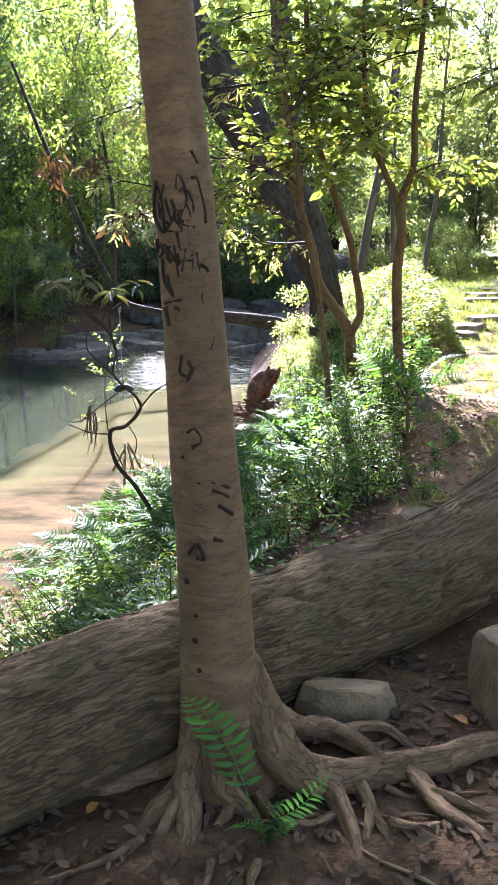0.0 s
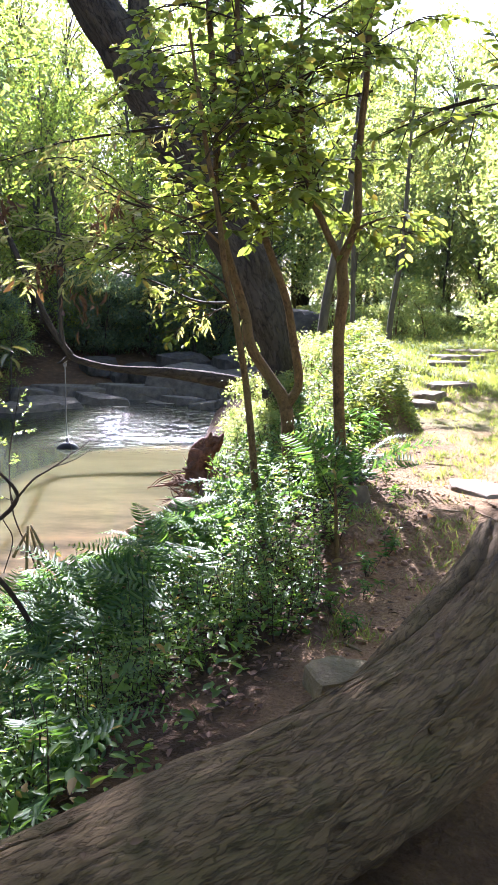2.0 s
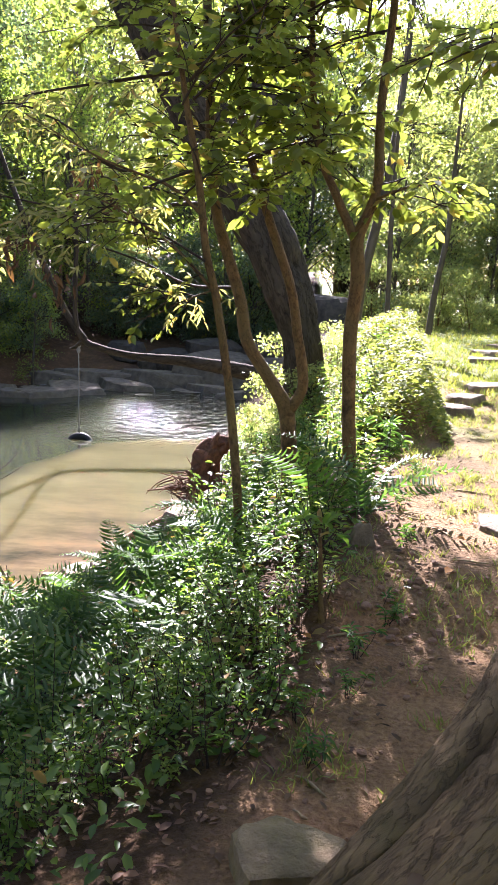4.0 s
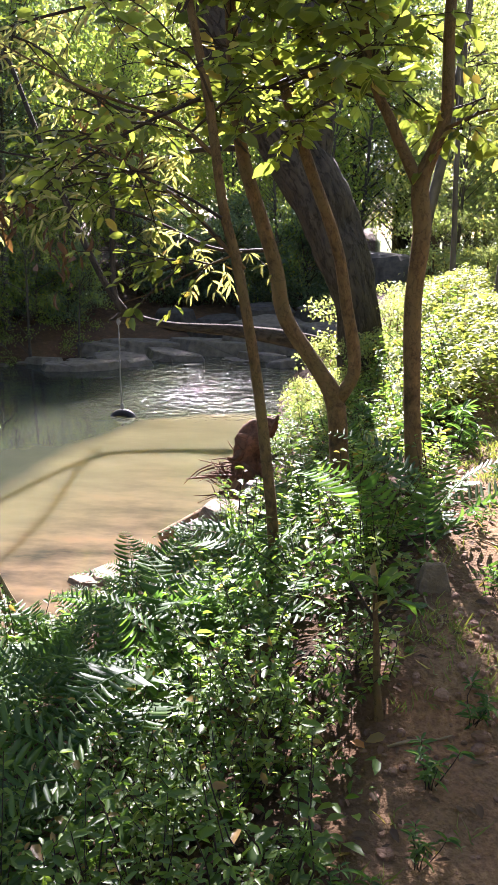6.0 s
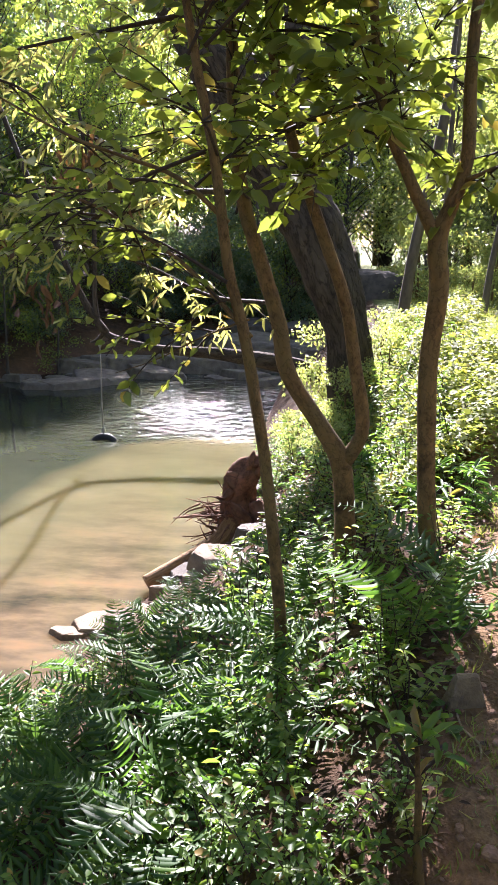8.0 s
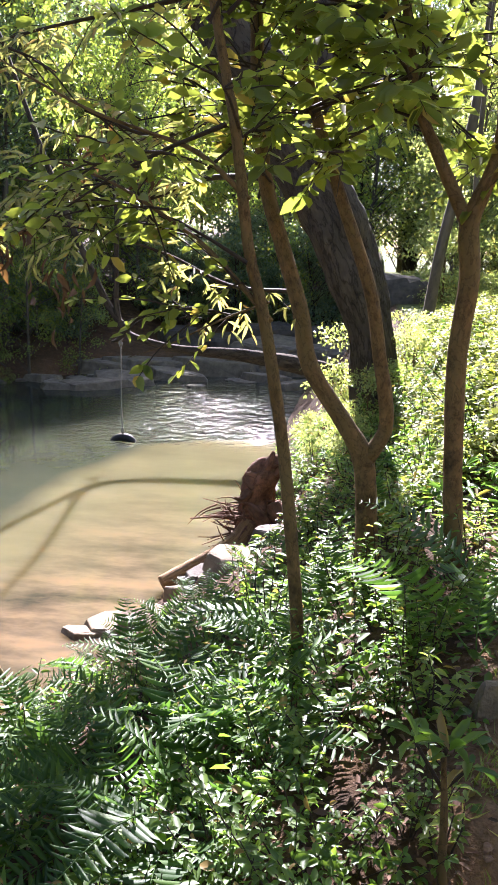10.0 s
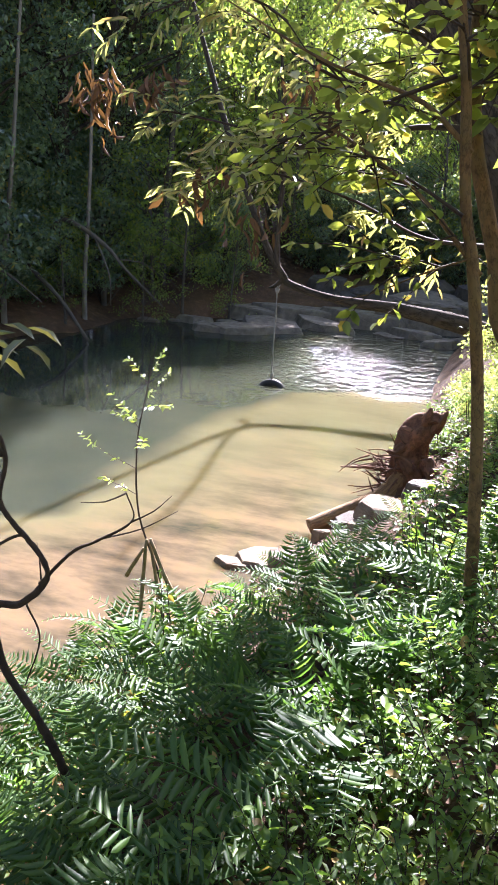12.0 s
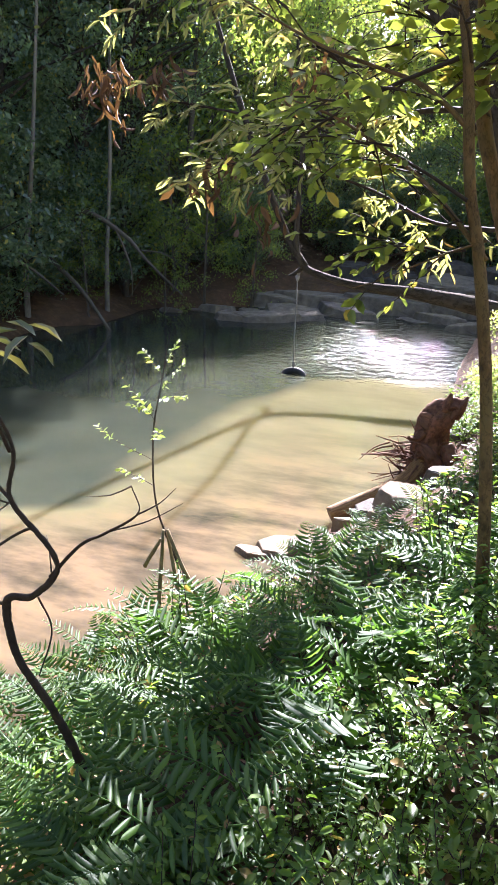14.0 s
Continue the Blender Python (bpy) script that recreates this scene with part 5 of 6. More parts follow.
def herb_kind(seed, label, mat, stems, height, leaf, narrow, count, whorl=False, group="undergrowth herbs", spread=0.35):
    """A leafy herb: several upright stems under one root, leaves along them."""
    gen = np.random.default_rng(seed)
    t = thing("herb", (0, 0, 0), label, "plant", group)
    w, g = Build(), Build()
    for _ in range(stems):
        a, h = gen.uniform(0, 6.28), height * gen.uniform(0.55, 1.1)
        d = unit((math.cos(a) * spread, math.sin(a) * spread, 1))
        p0 = np.array((math.cos(a), math.sin(a), 0)) * gen.uniform(0, 0.05)
        p1 = p0 + d * h
        mid = (p0 + p1) / 2 + gen.normal(0, 0.03, 3)
        w.tube([(*p0, 0.005), (*mid, 0.0035), (*p1, 0.002)], 4, 0.15, cap=False)
        n = count
        k = gen.uniform(0.25, 1, n) if not whorl else np.concatenate((gen.uniform(0.8, 1.0, n - n // 3), gen.uniform(0.3, 0.8, n // 3)))
        at = p0 + (p1 - p0) * k[:, None] + (mid - (p0 + p1) / 2) * (4 * k * (1 - k))[:, None]
        an = np.arange(n) * 2.4 + gen.uniform(0, 6)
        along = np.column_stack((np.cos(an), np.sin(an), gen.normal(0.18, 0.3, n)))
        L = leaf * gen.uniform(0.65, 1.2, n)
        g.leaves(at, along, gen.normal(0, 0.3, (n, 3)) + (0, 0, 1), L, L * narrow, True, 0.2)
    part("stemwork", w, TWIG, t, kind="stuff")
    part("foliage", g, mat, t)
    return t


FERNS = [fern_kind(400, 8, "arching dark-green fern with long pinnate fronds on the bank", "bank ferns"), fern_kind(401, 7, "arching dark-green fern with long pinnate fronds on the bank", "bank ferns"), fern_kind(402, 9, "arching dark-green fern with long pinnate fronds on the bank", "bank ferns")]
HERBS = [herb_kind(410, "bushy small-leaved green herb in the undergrowth", WEED, 8, 0.5, 0.055, 0.5, 16),
         herb_kind(411, "leggy green herb with oval leaves in the undergrowth", WEED, 6, 0.6, 0.078, 0.36, 11),
         herb_kind(412, "low herb with glossy lance-shaped leaves", FERN, 6, 0.36, 0.115, 0.26, 10, True),
         herb_kind(413, "light-green weed with pointed leaves", LIME, 7, 0.42, 0.06, 0.4, 14),
         herb_kind(414, "tangled dark green seedling clump", WEED, 11, 0.4, 0.05, 0.55, 15, False, "undergrowth herbs", 0.7),
         herb_kind(415, "airy tall shrub with tiny sunlit leaves", WEED, 9, 0.85, 0.052, 0.5, 30, False, "airy shrubs", 0.85)]
used = {}


def plant(kind, x, y, size, tip=12.0):
    z = ground_z(x, y) - 0.01
    m = pose(x, y, z, rng.normal(0, tip), rng.normal(0, tip), rng.uniform(0, 360))
    if kind.name in used:
        o = copy_thing(kind, m)
    else:
        used[kind.name], o = True, kind
        o.matrix_basis = m
    o.scale = (size,) * 3
    return o


def clear_of_walk(x, y):
    """Keeps the footpath, the log and the camera's way free."""
    if y < 5.2 and x > np.interp(y, [1.5, 2.6, 3.2, 4.2, 5.2], [-1.9, -0.75, -0.15, 0.42, 0.72]):
        return False
    return (x - 0.7) ** 2 + (y - 4.2) ** 2 > 0.8


def bank_spots(n, y0, y1, k0, k1, gap, power=1.0):
    out, tries = [], 0
    while len(out) < n and tries < n * 60:
        tries += 1
        y = y0 + (y1 - y0) * rng.uniform() ** power
        e, s = edge_x(y), shore_x(y)
        x = e - (e - s) * rng.uniform(k0, k1)
        if y > 8.6 and (e - x) / (e - s) > (0.9 if y > 12.9 else 0.48):
            continue
        if clear_of_walk(x, y) and all((x - a) ** 2 + (y - b) ** 2 > gap * gap for a, b in out):
            out.append((float(x), float(y)))
    return out


for x, y in bank_spots(62, 3.9, 8.6, 0.18, 0.92, 0.23, 1.0) + [(1.22, 7.4), (1.3, 8.0), (-0.9, 4.2), (-0.5, 4.0), (-1.3, 3.6), (-0.3, 4.5), (0.25, 5.6), (-0.4, 5.3), (-0.8, 5.5), (0.9, 10.0), (-1.7, 7.4), (-1.5, 8.2), (-1.75, 8.0), (-1.3, 8.5), (-1.2, 7.7), (-1.45, 6.9), (-1.6, 7.8)]:
    if (x > -0.25 and y < 6.4) or (x < -1.35 and y < 6.9):
        continue
    plant(FERNS[int(rng.integers(3))], x, y, rng.uniform(0.6, 1.05) if y > 5.4 else rng.uniform(0.55, 0.9), 16.0)
for x, y, size in ((-2.12, 7.9, 1.1), (-1.95, 8.3, 1.1), (-2.25, 7.5, 1.1), (-1.75, 8.7, 1.0), (-0.55, 10.1, 0.55), (-0.9, 9.95, 0.6), (-1.2, 9.6, 0.6), (-0.15, 10.3, 0.5), (-0.75, 9.6, 0.7), (-0.4, 9.75, 0.6), (0.2, 10.4, 0.5), (-0.1, 9.4, 0.7), (-1.05, 9.1, 0.75), (-0.5, 9.1, 0.7), (-1.4, 8.9, 0.7), (0.0, 9.0, 0.7),
                   (-0.55, 5.9, 0.95), (-0.95, 6.3, 0.9), (0.02, 6.3, 1.05), (-0.3, 6.05, 1.05), (0.15, 6.75, 1.05), (0.3, 7.2, 0.9), (-0.1, 7.0, 0.95)):
    plant(FERNS[int(rng.integers(3))], x, y, size, 14.0)
for i, (x, y) in enumerate(bank_spots(270, 3.0, 15.5, 0.02, 0.97, 0.13, 1.25)):
    k = int(rng.choice(5, p=(0.34, 0.22, 0.08, 0.14, 0.22)))
    if 5.4 < y < 8.6 and x < 0.1 and i % 2:
        continue
    plant(HERBS[k], x, y, rng.uniform(0.5, 0.85) if y < 8 else rng.uniform(0.6, 1.15))

for x, y, s in ((-1.1, 4.4, 0.9), (-1.5, 5.0, 1.0), (-0.75, 4.7, 0.8), (-1.75, 5.7, 0.9), (0.3, 6.5, 0.65), (0.7, 7.0, 0.75), (0.65, 6.2, 0.7), (-0.3, 4.6, 0.7), (0.45, 5.7, 0.6), (0.95, 7.5, 0.7), (-2.0, 6.3, 0.7), (0.2, 8.2, 0.7)):
    plant(HERBS[5], x, y, s)

for x, y, s in ((0.35, 11.3, 0.6), (0.4, 11.8, 0.7), (0.2, 12.4, 0.6), (0.4, 12.7, 0.8), (0.15, 11.0, 0.4), (0.35, 10.6, 0.6)):
    plant(HERBS[int(rng.integers(5))], x, y, s)

# sunlit leafy herbs along the edge of the bank
for x, y in bank_spots(40, 4.6, 6.4, 0.05, 0.30, 0.14):
    plant(HERBS[(0, 3, 5, 0, 1)[int(rng.integers(5))]], x, y, rng.uniform(0.45, 0.7))

# the small ferns and seedlings between the roots of the scarred tree
for at, way, across, s in (((-0.01, 2.33, 0.07), (-0.42, -0.10, 0.95), (0.85, -0.1, 0.45), 0.8), ((0.03, 2.30, 0.06), (0.75, -0.12, 0.75), (-0.5, -0.1, 0.75), 0.46), ((0.05, 2.26, 0.05), (-0.75, -0.3, 0.35), (0.3, -0.4, 0.8), 0.28), ((0.07, 2.25, 0.05), (0.2, -0.4, 0.7), (0.8, -0.2, -0.1), 0.24)):
    X = Vector(way).normalized()
    Y = (Vector(across) - X * X.dot(Vector(across))).normalized()
    b = new("small_fern", BOLD[int(rng.integers(2))])
    b.matrix_world = Matrix.Translation(at) @ Matrix((X, Y, X.cross(Y))).transposed().to_4x4() @ pose(0, 0, 0, 0, 25, 0) @ Matrix.Scale(s, 4)
    tagged(b, "small bright fern frond growing between the roots", "fern", "root ferns")
for x, y, s in ((0.03, 2.27, 0.3), (0.78, 2.22, 0.28), (0.66, 2.1, 0.22), (0.9, 5.4, 0.4), (1.15, 5.9, 0.45), (1.3, 6.2, 0.4), (1.1, 5.6, 0.35), (1.45, 6.9, 0.4), (0.95, 5.15, 0.4), (1.5, 7.6, 0.4), (1.7, 8.3, 0.4)):
    plant(HERBS[2], x, y, s)


def sapling():
    t = thing("sapling", (-1.7, 9.0, -1.5), "spindly sunlit sapling with small pale leaves at the water", "plant")
    b, g = Build(), Build()
    st = [(-1.62, 9.0, -1.6, 0.012), (-1.76, 9.0, -0.96, 0.010), (-1.95, 9.0, -0.45, 0.008), (-1.97, 9.0, 0.09, 0.007), (-1.91, 9.0, 0.44, 0.005), (-1.83, 9.0, 0.85, 0.003)]
    b.tube(st, 6, 0.1)
    under(part("stem", b, TWIG), t)
    for st0, to in (((-1.95, 9, 0.2), (-2.2, 9, 0.56)), ((-1.93, 9, 0.35), (-1.72, 9, 0.5)), ((-1.95, 9, 0.28), (-2.15, 8.95, 0.34)), ((-1.97, 9, -0.3), (-2.22, 9, -0.15)), ((-1.97, 9, -0.1), (-2.42, 9.0, 0.1)), ((-1.92, 9, 0.4), (-1.8, 9.1, 0.65)), ((-1.88, 9, 0.6), (-1.75, 9, 0.78)), ((-1.9, 9, 0.55), (-2.0, 9, 0.75)), ((-1.97, 9, 0.05), (-1.85, 8.9, 0.2))):
        w = Build()
        pts = spray(w, g, st0, np.array(to) - np.array(st0), float(np.linalg.norm(np.array(to) - np.array(st0))), 18, 0.055, 0.1, 0.42, 0.003)
        under(part("twig", w, TWIG), t)
    under(part("foliage", g, LIME), t)


sapling()


def bank_seedling():
    z = ground_z(0.98, 6.2)
    t = thing("seedling", (0.98, 6.2, z), "dark upright woody seedling topped by lance-shaped green leaves", "plant")
    b = Build()
    b.tube([(1.0, 6.2, z - 0.05, 0.02), (0.985, 6.21, 0.25, 0.014), (0.975, 6.19, 0.45, 0.011), (0.965, 6.2, 0.60, 0.008)], 9, 0.04, 0.08, 0.06, 5)
    under(part("stem", b, BROWN_BARK), t)
    g = Build()
    for c, n in (((0.97, 6.2, 0.62), 8), ((0.88, 6.18, 0.66), 6), ((1.03, 6.19, 0.58), 5)):
        b = Build()
        b.tube([(0.97, 6.2, 0.5, 0.007), (*c, 0.004)], 5, 0.05)
        under(part("shoot", b, TWIG), t)
        a = np.linspace(0, 6.28, n, endpoint=False) + rng.normal(0, 0.3, n)
        g.leaves(np.array(c) + rng.normal(0, 0.012, (n, 3)), np.column_stack((np.cos(a), np.sin(a), rng.normal(0.5, 0.5, n))), rng.normal(0, 0.3, (n, 3)) + (0, 0, 1), 0.11 * rng.uniform(0.7, 1.2, n), 0.03, True, 0.2)
    under(part("foliage", g, WEED), t)


bank_seedling()


def dead_stakes():
    t = thing("broken_stalks", (-1.6, 8.6, -1.3), "bundle of broken dry brown stalks leaning together", "stalks")
    for i, r in enumerate((((-1.69, 8.6, -0.44), (-1.76, 8.6, -1.4)), ((-1.66, 8.6, -0.43), (-1.33, 8.6, -1.1)), ((-1.67, 8.62, -0.46), (-1.48, 8.6, -1.4)), ((-1.70, 8.58, -0.5), (-1.84, 8.6, -0.75)))):
        b = Build()
        (p, q) = r
        b.tube([(*p, 0.012), *[(*(np.array(p) * (1 - k) + np.array(q) * k + rng.normal(0, 0.006, 3)), 0.016) for k in (0.4, 0.7)], (*q, 0.017)], 6, 0.06, 0.1)
        under(part("stalk", b, DRYSTICK), t)


dead_stakes()


def twisted_branch():
    t = thing("twisted_branch", (-1.0, 6.5, -0.6), "dark twisted leafless branch rising from the ferns", "branch")
    rows = [[(-0.92, 6.5, -0.85, 0.03), (-1.03, 6.5, -0.49, 0.027), (-1.16, 6.5, -0.27, 0.025), (-1.30, 6.5, -0.06, 0.023), (-1.35, 6.5, 0.19, 0.024), (-1.22, 6.5, 0.25, 0.022), (-1.12, 6.5, 0.37, 0.021), (-1.13, 6.5, 0.47, 0.018), (-1.29, 6.5, 0.65, 0.014), (-1.27, 6.5, 0.86, 0.012), (-1.37, 6.5, 1.05, 0.010), (-1.58, 6.5, 1.22, 0.006)],
            [(-1.29, 6.5, 0.65, 0.012), (-1.40, 6.5, 0.76, 0.009), (-1.49, 6.5, 0.87, 0.008), (-1.48, 6.5, 1.0, 0.005)], [(-1.12, 6.5, 0.37, 0.013), (-0.98, 6.5, 0.52, 0.010), (-0.85, 6.5, 0.60, 0.008), (-0.73, 6.5, 0.69, 0.005), (-0.75, 6.5, 0.80, 0.003)],
            [(-1.15, 6.5, 0.50, 0.010), (-1.21, 6.5, 0.53, 0.009), (-1.42, 6.5, 0.40, 0.008), (-1.58, 6.5, 0.27, 0.006), (-1.75, 6.5, 0.3, 0.003)], [(-1.35, 6.5, 0.17, 0.010), (-1.5, 6.48, 0.20, 0.008), (-1.68, 6.45, 0.27, 0.005)], [(-1.29, 6.5, 0.64, 0.006), (-1.5, 6.5, 0.66, 0.004), (-1.7, 6.5, 0.7, 0.002)], [(-1.37, 6.5, 1.05, 0.005), (-1.3, 6.45, 1.2, 0.003)], [(-1.2, 6.5, 0.25, 0.006), (-1.14, 6.5, 0.1, 0.005), (-1.2, 6.48, -0.12, 0.004)]]
    for i, r in enumerate(rows):
        b = Build()
        r = [(x + rng.normal(0, 0.008), y, z + rng.normal(0, 0.008), q * 0.72) for x, y, z, q in r]
        b.tube(r, 12, 0.012, 0.05, 0.10, i, relief=fissures(5, 0.05, 0.25 * r[0][3], 300 + i, 0.16 * r[0][3]))
        under(part("limb" if i == 0 else "twig", b, TWIG), t)
    gen = np.random.default_rng(77)
    for k in range(16):
        row = rows[int(gen.integers(0, 4))]
        x, y, z, q = row[int(gen.integers(len(row) // 2, len(row)))]
        d, L = unit((gen.normal(0, 1), gen.normal(0, 0.4), gen.normal(0.5, 0.6))), gen.uniform(0.08, 0.3)
        p = np.array((x, y, z))
        b = Build()
        b.tube([(*p, 0.004), (*(p + d * L * 0.5 + gen.normal(0, 0.015, 3)), 0.0028), (*(p + d * L + (0, 0, gen.uniform(0, 0.06))), 0.0012)], 5, 0.04, 0.1)
        under(part("twig", b, TWIG), t)
    for k in range(9):
        b = Build()
        p = np.array((-1.47 + rng.normal(0, 0.02), 6.49, 0.38 + rng.normal(0, 0.03)))
        b.tube([(*p, 0.003), (*(p + (rng.normal(0, 0.02), 0, -0.12)), 0.006), (*(p + (rng.normal(0, 0.03), 0, -0.3 + rng.normal(0, 0.05))), 0.002)], 4, 0.04, 0.2, seed=k)
        under(part("hanging_moss", b, DEAD), t)
    g = Build()
    for c, n in (((-1.2, 6.3, 1.32), 9), ((-1.42, 6.3, 1.4), 8), ((-1.05, 6.35, 1.35), 4), ((-1.66, 6.35, 1.38), 9)):
        a = np.linspace(0, 6.28, n, endpoint=False) + rng.normal(0, 0.2, n)
        g.leaves(np.array(c) + rng.normal(0, 0.02, (n, 3)), np.column_stack((np.cos(a), np.sin(a), rng.normal(-0.1, 0.4, n))), rng.normal(0, 0.35, (n, 3)) + (0, 0, 1), 0.18 * rng.uniform(0.6, 1.3, n), 0.036, True, 0.25)
    under(part("leaf_whorl", g, WHORL), t)
    b = Build()
    b.tube([(-1.27, 6.49, 0.86, 0.009), (-1.28, 6.4, 1.1, 0.008), (-1.2, 6.3, 1.33, 0.005)], 5, 0.08)
    b.tube([(-1.58, 6.5, 1.22, 0.006), (-1.42, 6.3, 1.4, 0.005)], 5, 0.08)
    b.tube([(-1.40, 6.5, 1.07, 0.008), (-1.56, 6.42, 1.22, 0.006), (-1.66, 6.35, 1.38, 0.004)], 5, 0.06)
    under(part("shoot", b, TWIG), t)


WHORL = leaf_mat("dull_green_lance_leaf", (0.025, 0.034, 0.015), (0.10, 0.11, 0.045), 0.22, 0.36, (0.17, 0.14, 0.05))
twisted_branch()


def willow_boughs():
    t = thing("overhanging_boughs", (0.1, 9.0, 2.3), "overhanging boughs with narrow grey-green and dead brown leaves", "branches")
    main = [[(0.12, 8.75, 2.25, 0.02), (-0.30, 9.2, 2.28, 0.016), (-0.83, 9.3, 2.15, 0.012), (-1.45, 9.3, 2.28, 0.008), (-1.95, 9.3, 2.36, 0.004)], [(0.08, 8.75, 2.7, 0.018), (-0.3, 9.2, 2.6, 0.014), (-0.67, 9.3, 2.54, 0.012), (-1.11, 9.3, 2.73, 0.008), (-1.5, 9.3, 2.95, 0.004)],
            [(0.06, 8.75, 3.2, 0.02), (-0.6, 9.1, 3.2, 0.013), (-1.4, 9.2, 3.1, 0.009), (-2.1, 9.2, 2.9, 0.004)], [(0.3, 8.7, 1.65, 0.014), (-0.15, 9.2, 1.66, 0.012), (-0.6, 9.3, 1.85, 0.009), (-1.2, 9.3, 2.0, 0.006), (-1.65, 9.3, 1.95, 0.003)], [(-0.83, 9.3, 2.15, 0.008), (-1.3, 9.3, 2.05, 0.006), (-1.75, 9.3, 1.85, 0.003)]]
    w, g = Build(), Build()
    for i, r in enumerate(main):
        b = Build()
        b.tube(r, 7, 0.06, 0.05, seed=i)
        under(part("limb", b, TWIG), t)
        c = spline(r, 0.12)[3:, :3]
        for p in c:
            for _ in range(1 + int(rng.uniform() < 0.4)):
                spray(w, g, p, (-0.6 + rng.normal(0, 0.6), rng.normal(0, 0.6), rng.normal(0.05, 0.5)), rng.uniform(0.25, 0.5), 10, 0.12, 0.5, 0.2, 0.003)
    under(part("twigwork", w, TWIG, kind="stuff"), t)
    under(part("foliage", g, WILLOW), t)
    d = Build()
    for c, n, drop in (((-2.46, 9.3, 2.50), 60, 0.13), ((-2.05, 9.3, 2.52), 36, 0.09), ((-2.35, 9.3, 2.25), 7, 0.1), ((-1.28, 9.3, 1.66), 22, 0.16), ((-1.78, 9.3, 1.84), 12, 0.08), ((-1.15, 9.3, 2.4), 16, 0.12), ((-0.95, 9.3, 2.55), 16, 0.12), ((-0.75, 9.3, 2.3), 14, 0.12), ((-1.6, 9.3, 2.0), 14, 0.07)):
        at = np.array(c) + rng.normal(0, 1, (n, 3)) * (0.075, 0.05, drop * 0.6)
        L = rng.uniform(0.08, 0.17, n)
        d.leaves(at, rng.normal(0, 0.45, (n, 3)) + (0, 0, -1), rng.normal(0, 1, (n, 3)), L, L * rng.uniform(0.14, 0.4, n), True, 0.3)
    under(part("dead_leaves", d, DEAD, label="hanging clusters of dead brown leaves"), t)


willow_boughs()


# ---- groundcover mound on the terrace ----
def cover_mound():
    n = 30000
    y = rng.uniform(9.7, 17.5, n)
    rim = 2.15 + 0.10 * (y - 10)
    x = rng.uniform(0.9, 1, n) * 0 + 1.0 + (rim + 0.05 - 1.0) * rng.uniform(0, 1, n)
    h = (0.12 + 0.30 * np.clip(wobble(x, y, 0.9) + 0.6, 0, 1.3)) * np.clip((rim + 0.12 - x) / 0.3, 0.15, 1) * np.clip((x - 0.85) / 0.5, 0.3, 1)
    z = land(x, y) + h * rng.uniform(0.25, 1.05, n)
    g = Build()
    an = rng.uniform(0, 6.28, n)
    L = rng.uniform(0.035, 0.075, n)
    g.leaves(np.column_stack((x, y, z)), np.column_stack((np.cos(an), np.sin(an), rng.normal(0, 0.35, n))), rng.normal(0, 0.35, (n, 3)) + (0, 0, 1), L, L * 0.62, False)
    ob = part("groundcover", g, COVER, kind="stuff")
    tagged(ob, "sunlit pale-green creeping groundcover mounded over a clay ledge", "groundcover")
    return ob


cover_mound()


def blades(name, label, category, n, where, mat, tall, wide):
    """Grass: thin blades in tufts."""
    g = Build()
    tx, ty = where(n // 9)
    x, y = np.repeat(tx, 9) + rng.normal(0, 0.025, len(tx) * 9), np.repeat(ty, 9) + rng.normal(0, 0.025, len(tx) * 9)
    m = len(x)
    z = land(x, y) - 0.005
    L = tall * rng.uniform(0.4, 1.2, m)
    g.leaves(np.column_stack((x, y, z)), rng.normal(0, 0.5, (m, 3)) * (1, 1, 0) + (0, 0, 0.8), rng.normal(0, 1, (m, 3)), L, wide, False, 0.3)
    return tagged(part(name, g, mat, kind="stuff"), label, category)


def path_tufts(n):
    y = rng.uniform(5.0, 13.5, n)
    x = edge_x(y) + rng.uniform(0, 3.6, n)
    keep = (wobble(x, y, 0.9) > 0.05) | (rng.uniform(0, 1, n) < 0.12)
    return x[keep], y[keep]


def meadow_tufts(n):
    y = rng.uniform(12, 30, n)
    return edge_x(y) + 0.6 + rng.uniform(0, 1, n) * np.minimum(8, y * 0.35), y


blades("path_grass", "sparse yellow-green grass tufts along the dirt path", "grass", 36000, path_tufts, GRASS, 0.075, 0.006)
blades("meadow_grass", "short sunlit grass beside the far path", "grass", 30000, meadow_tufts, GRASS, 0.12, 0.012)


def litter(name, label, n, where, mat, size):
    g = Build()
    x, y = where(n)
    m = len(x)
    at = np.column_stack((x, y, land(x, y) + 0.008 + rng.uniform(0, 0.012, m)))
    an = rng.uniform(0, 6.28, m)
    L = size * rng.uniform(0.5, 1.3, m)
    g.leaves(at, np.column_stack((np.cos(an), np.sin(an), rng.normal(0, 0.12, m))), rng.normal(0, 0.25, (m, 3)) + (0, 0, 1), L, L * rng.uniform(0.3, 0.6, m), True, rng.uniform(-0.1, 0.3))
    return tagged(part(name, g, mat, kind="stuff"), label, "leaf litter")


def litter_bank(n):
    y = rng.uniform(3.2, 13, n)
    e, s = edge_x(y), shore_x(y)
    return e - (e - s) * rng.uniform(0, 1, n) ** 1.3 * 0.95, y


def litter_start(n):
    return rng.uniform(-1.6, 1.8, n), rng.uniform(1.3, 3.5, n)


def litter_path(n):
    y = rng.uniform(4.6, 11, n)
    return edge_x(y) + rng.exponential(0.5, n), y


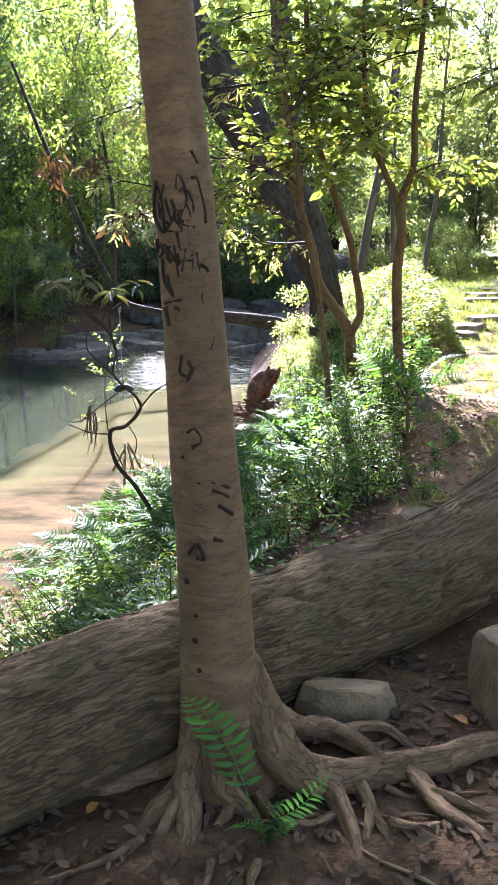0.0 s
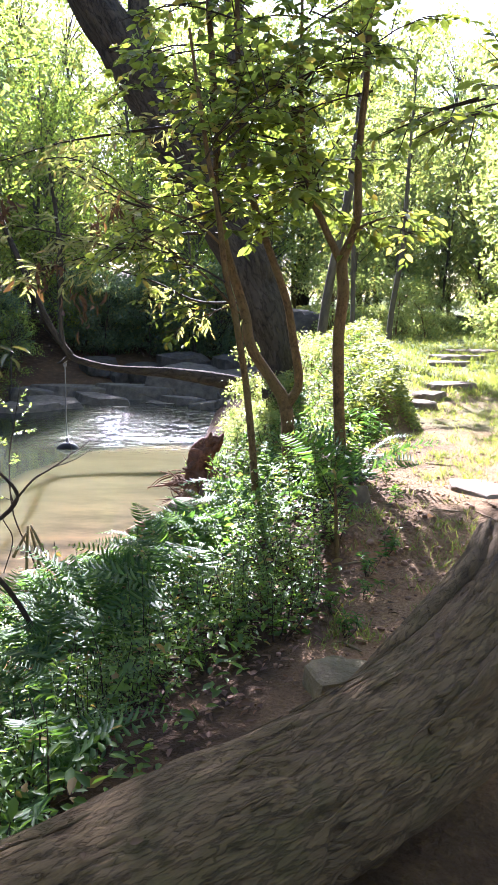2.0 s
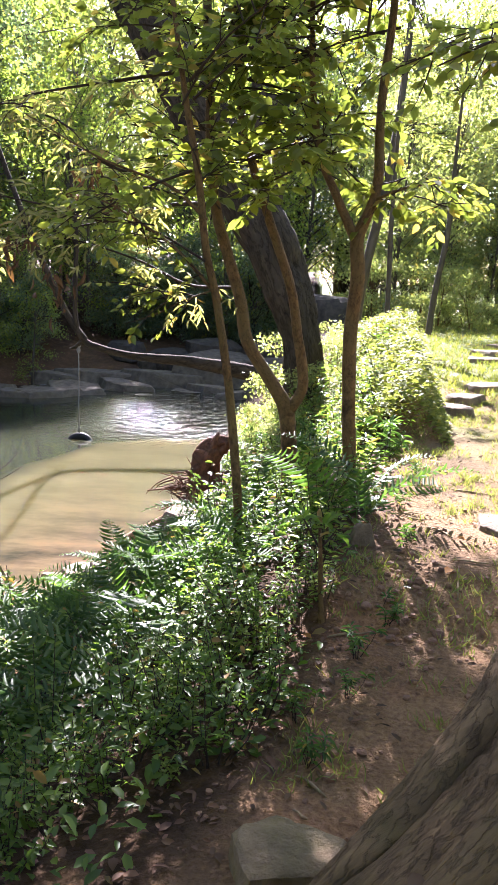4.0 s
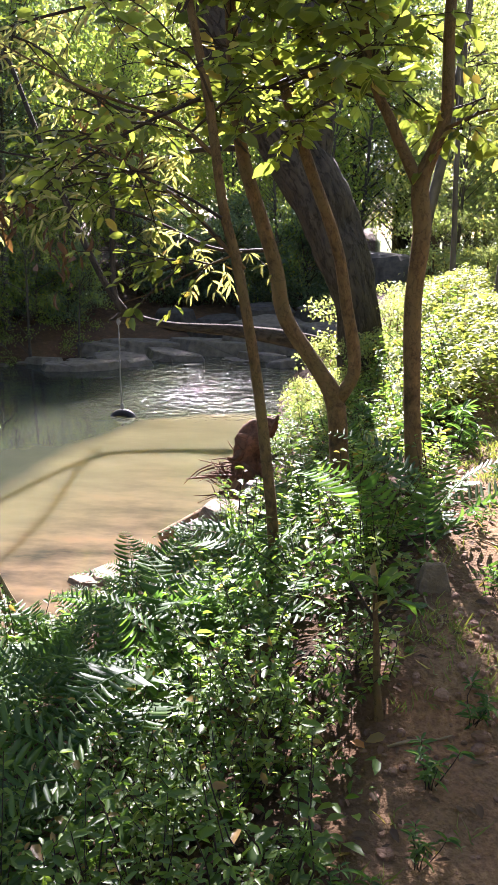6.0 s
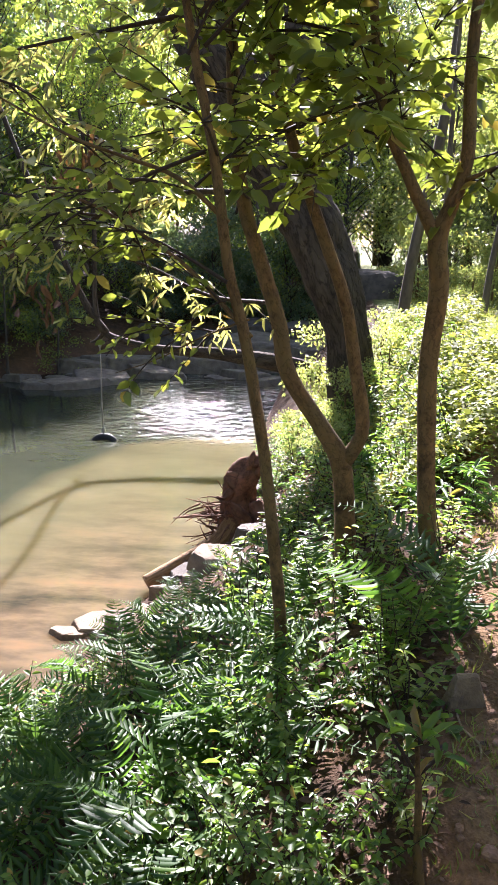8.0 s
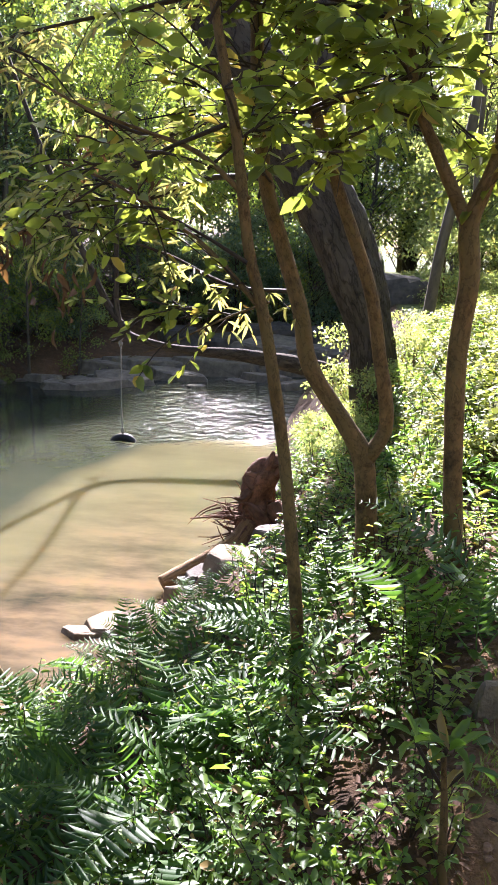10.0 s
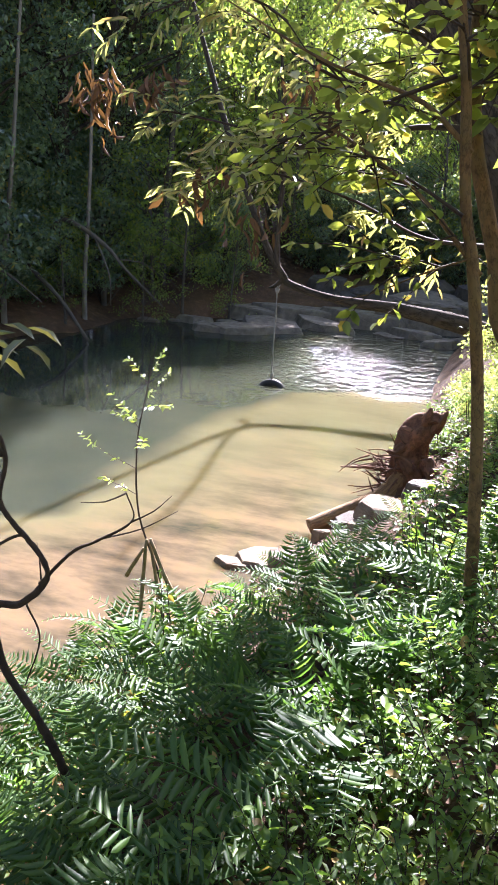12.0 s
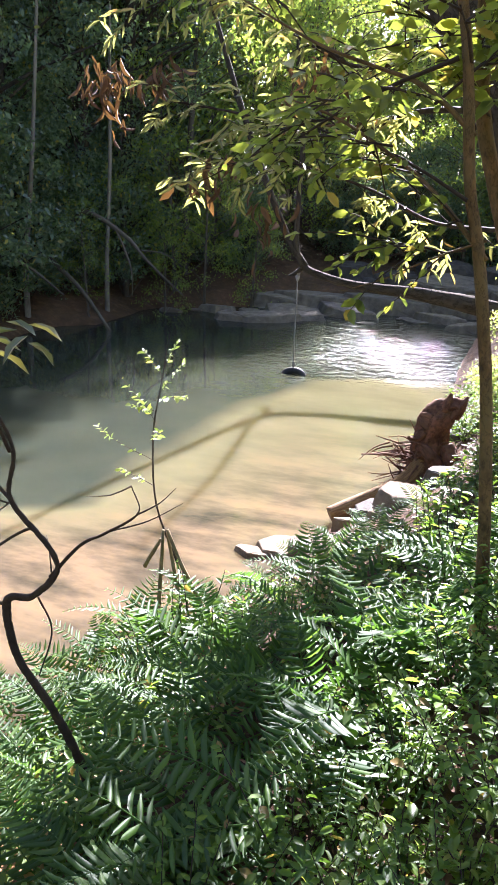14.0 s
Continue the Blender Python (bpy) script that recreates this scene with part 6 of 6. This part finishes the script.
DULL = leaf_mat("dull_leaf_litter", (0.030, 0.017, 0.009), (0.10, 0.060, 0.032), 0.1, 1.0, (0.16, 0.08, 0.04))
litter("leaf_litter", "brown dead leaves and bits on the shaded bank", 5200, litter_bank, DEAD, 0.046)
litter("leaf_litter", "dull brown leaf litter among the roots", 2900, litter_start, DULL, 0.055)
litter("leaf_litter", "scattered dry leaves on the dirt path", 420, litter_path, DULL, 0.045)


def low_cover():
    n = 22000
    y = rng.uniform(2.9, 17.5, n)
    e, s = edge_x(y), shore_x(y)
    k = rng.uniform(0.0, 0.95, n)
    x = e - (e - s) * k
    keep = (wobble(x, y, 0.7) > -0.25) & ((y < 8.6) | (k < 0.6) | (y > 12.9)) & ((y > 5.2) | (x < np.interp(y, [1.5, 2.6, 3.2, 4.2, 5.2], [-1.9, -0.9, -0.4, 0.2, 0.6])))
    x, y, k = x[keep], y[keep], k[keep]
    m = len(x)
    z = land(x, y) + rng.uniform(0.01, 0.28, m) * np.clip(k * 8, 0.15, 1)
    g = Build()
    an = rng.uniform(0, 6.28, m)
    L = rng.uniform(0.035, 0.08, m)
    g.leaves(np.column_stack((x, y, z)), np.column_stack((np.cos(an), np.sin(an), rng.normal(0, 0.3, m))), rng.normal(0, 0.35, (m, 3)) + (0, 0, 1), L, L * 0.5, True)
    tagged(part("low_undergrowth", g, WEED, kind="stuff"), "low tangle of small green leaves covering the bank", "undergrowth")


low_cover()

for i in range(26):
    y = rng.uniform(1.6, 8.5)
    x = rng.uniform(-0.9, 1.4) if y < 3.2 else float(edge_x(y)) + rng.uniform(-0.1, 1.2)
    L, a = rng.uniform(0.08, 0.3), rng.uniform(0, 6.28)
    b = Build()
    d = np.array((math.cos(a), math.sin(a))) * L / 2
    P = [(x + d[0] * k + rng.normal(0, 0.01), y + d[1] * k + rng.normal(0, 0.01)) for k in (-1, -0.3, 0.4, 1)]
    b.tube([(px, py, ground_z(px, py) + 0.008, 0.004 + 0.003 * (j == 1)) for j, (px, py) in enumerate(P)], 5, 0.04, 0.1)
    tagged(part("fallen_twig", b, DRYSTICK), "dry brown twig lying on the soil", "twig", "fallen twigs")


def clods():
    """Crumbs of dry clay and small pebbles on the path and the cut bank."""
    b = Build()
    for i in range(420):
        y = rng.uniform(4.7, 10.5)
        x = float(edge_x(y)) + rng.exponential(0.55) - 0.15
        s = 0.004 + 0.012 * rng.uniform() ** 3
        b.rock((x, y, ground_z(x, y) + s * 0.3), (s * rng.uniform(0.8, 1.6), s * rng.uniform(0.8, 1.4), s * 0.7), int(rng.integers(99999)), rng.uniform(0, 6), 0.7, 4, 6)
    for i in range(150):
        # the crumbling face of the bank
        x, y = rng.normal(1.45, 0.2), rng.normal(6.4, 0.35)
        s = 0.007 + 0.02 * rng.uniform() ** 2
        b.rock((x, y, ground_z(x, y) + s * 0.3), (s * rng.uniform(0.8, 1.7), s * rng.uniform(0.8, 1.5), s * 0.9), int(rng.integers(99999)), rng.uniform(0, 6), 0.7, 5, 7)
    for i in range(60):
        y = rng.uniform(5.0, 8.2)
        x = float(edge_x(y)) + rng.normal(0.15, 0.25)
        s = 0.006 + 0.016 * rng.uniform() ** 2
        b.rock((x, y, ground_z(x, y) + s * 0.25), (s * rng.uniform(0.8, 1.7), s * rng.uniform(0.8, 1.5), s * 0.8), int(rng.integers(99999)), rng.uniform(0, 6), 0.7, 6, 9)
    tagged(part("clay_crumbs", b, CLAY, smooth=False, kind="stuff"), "crumbs of reddish dry clay scattered on the path", "soil crumbs")


clods()


def fallen_leaf(x, y, z, size, turn, mat, label):
    b = Build()
    b.leaves([(0, 0, 0)], [(math.cos(turn), math.sin(turn), 0.15)], [(0.1, -0.3, 1)], size, size * 0.55, True, 0.25)
    ob = part("fallen_leaf", b, mat)
    ob.location = (x, y, z)
    tagged(ob, label, "leaf", "fallen leaves")


ORANGE = leaf_mat("orange_dead_leaf", (0.26, 0.10, 0.025), (0.36, 0.16, 0.04), 0.25, 0.7)
for x, y, s, a in ((0.17, 2.02, 0.075, 0.4), (0.72, 2.86, 0.07, 2.2), (1.62, 6.55, 0.09, 1.0), (0.95, 6.05, 0.06, 2.5), (1.75, 7.0, 0.06, 0.2), (-0.5, 2.35, 0.06, 1.2)):
    fallen_leaf(x, y, ground_z(x, y) + 0.02, s, a, ORANGE, "curled orange dead leaf on the soil")
for x, y, z, s, a in ((0.22, 3.21, 0.405, 0.04, 0.5), (0.12, 3.16, 0.40, 0.03, 2.0), (1.12, 4.02, 0.585, 0.06, 1.0), (0.62, 3.62, 0.455, 0.03, 1.7), (0.35, 3.55, 0.42, 0.03, 0.1)):
    fallen_leaf(x, y, z, s, a, DULL, "dry brown leaf lying on the log")
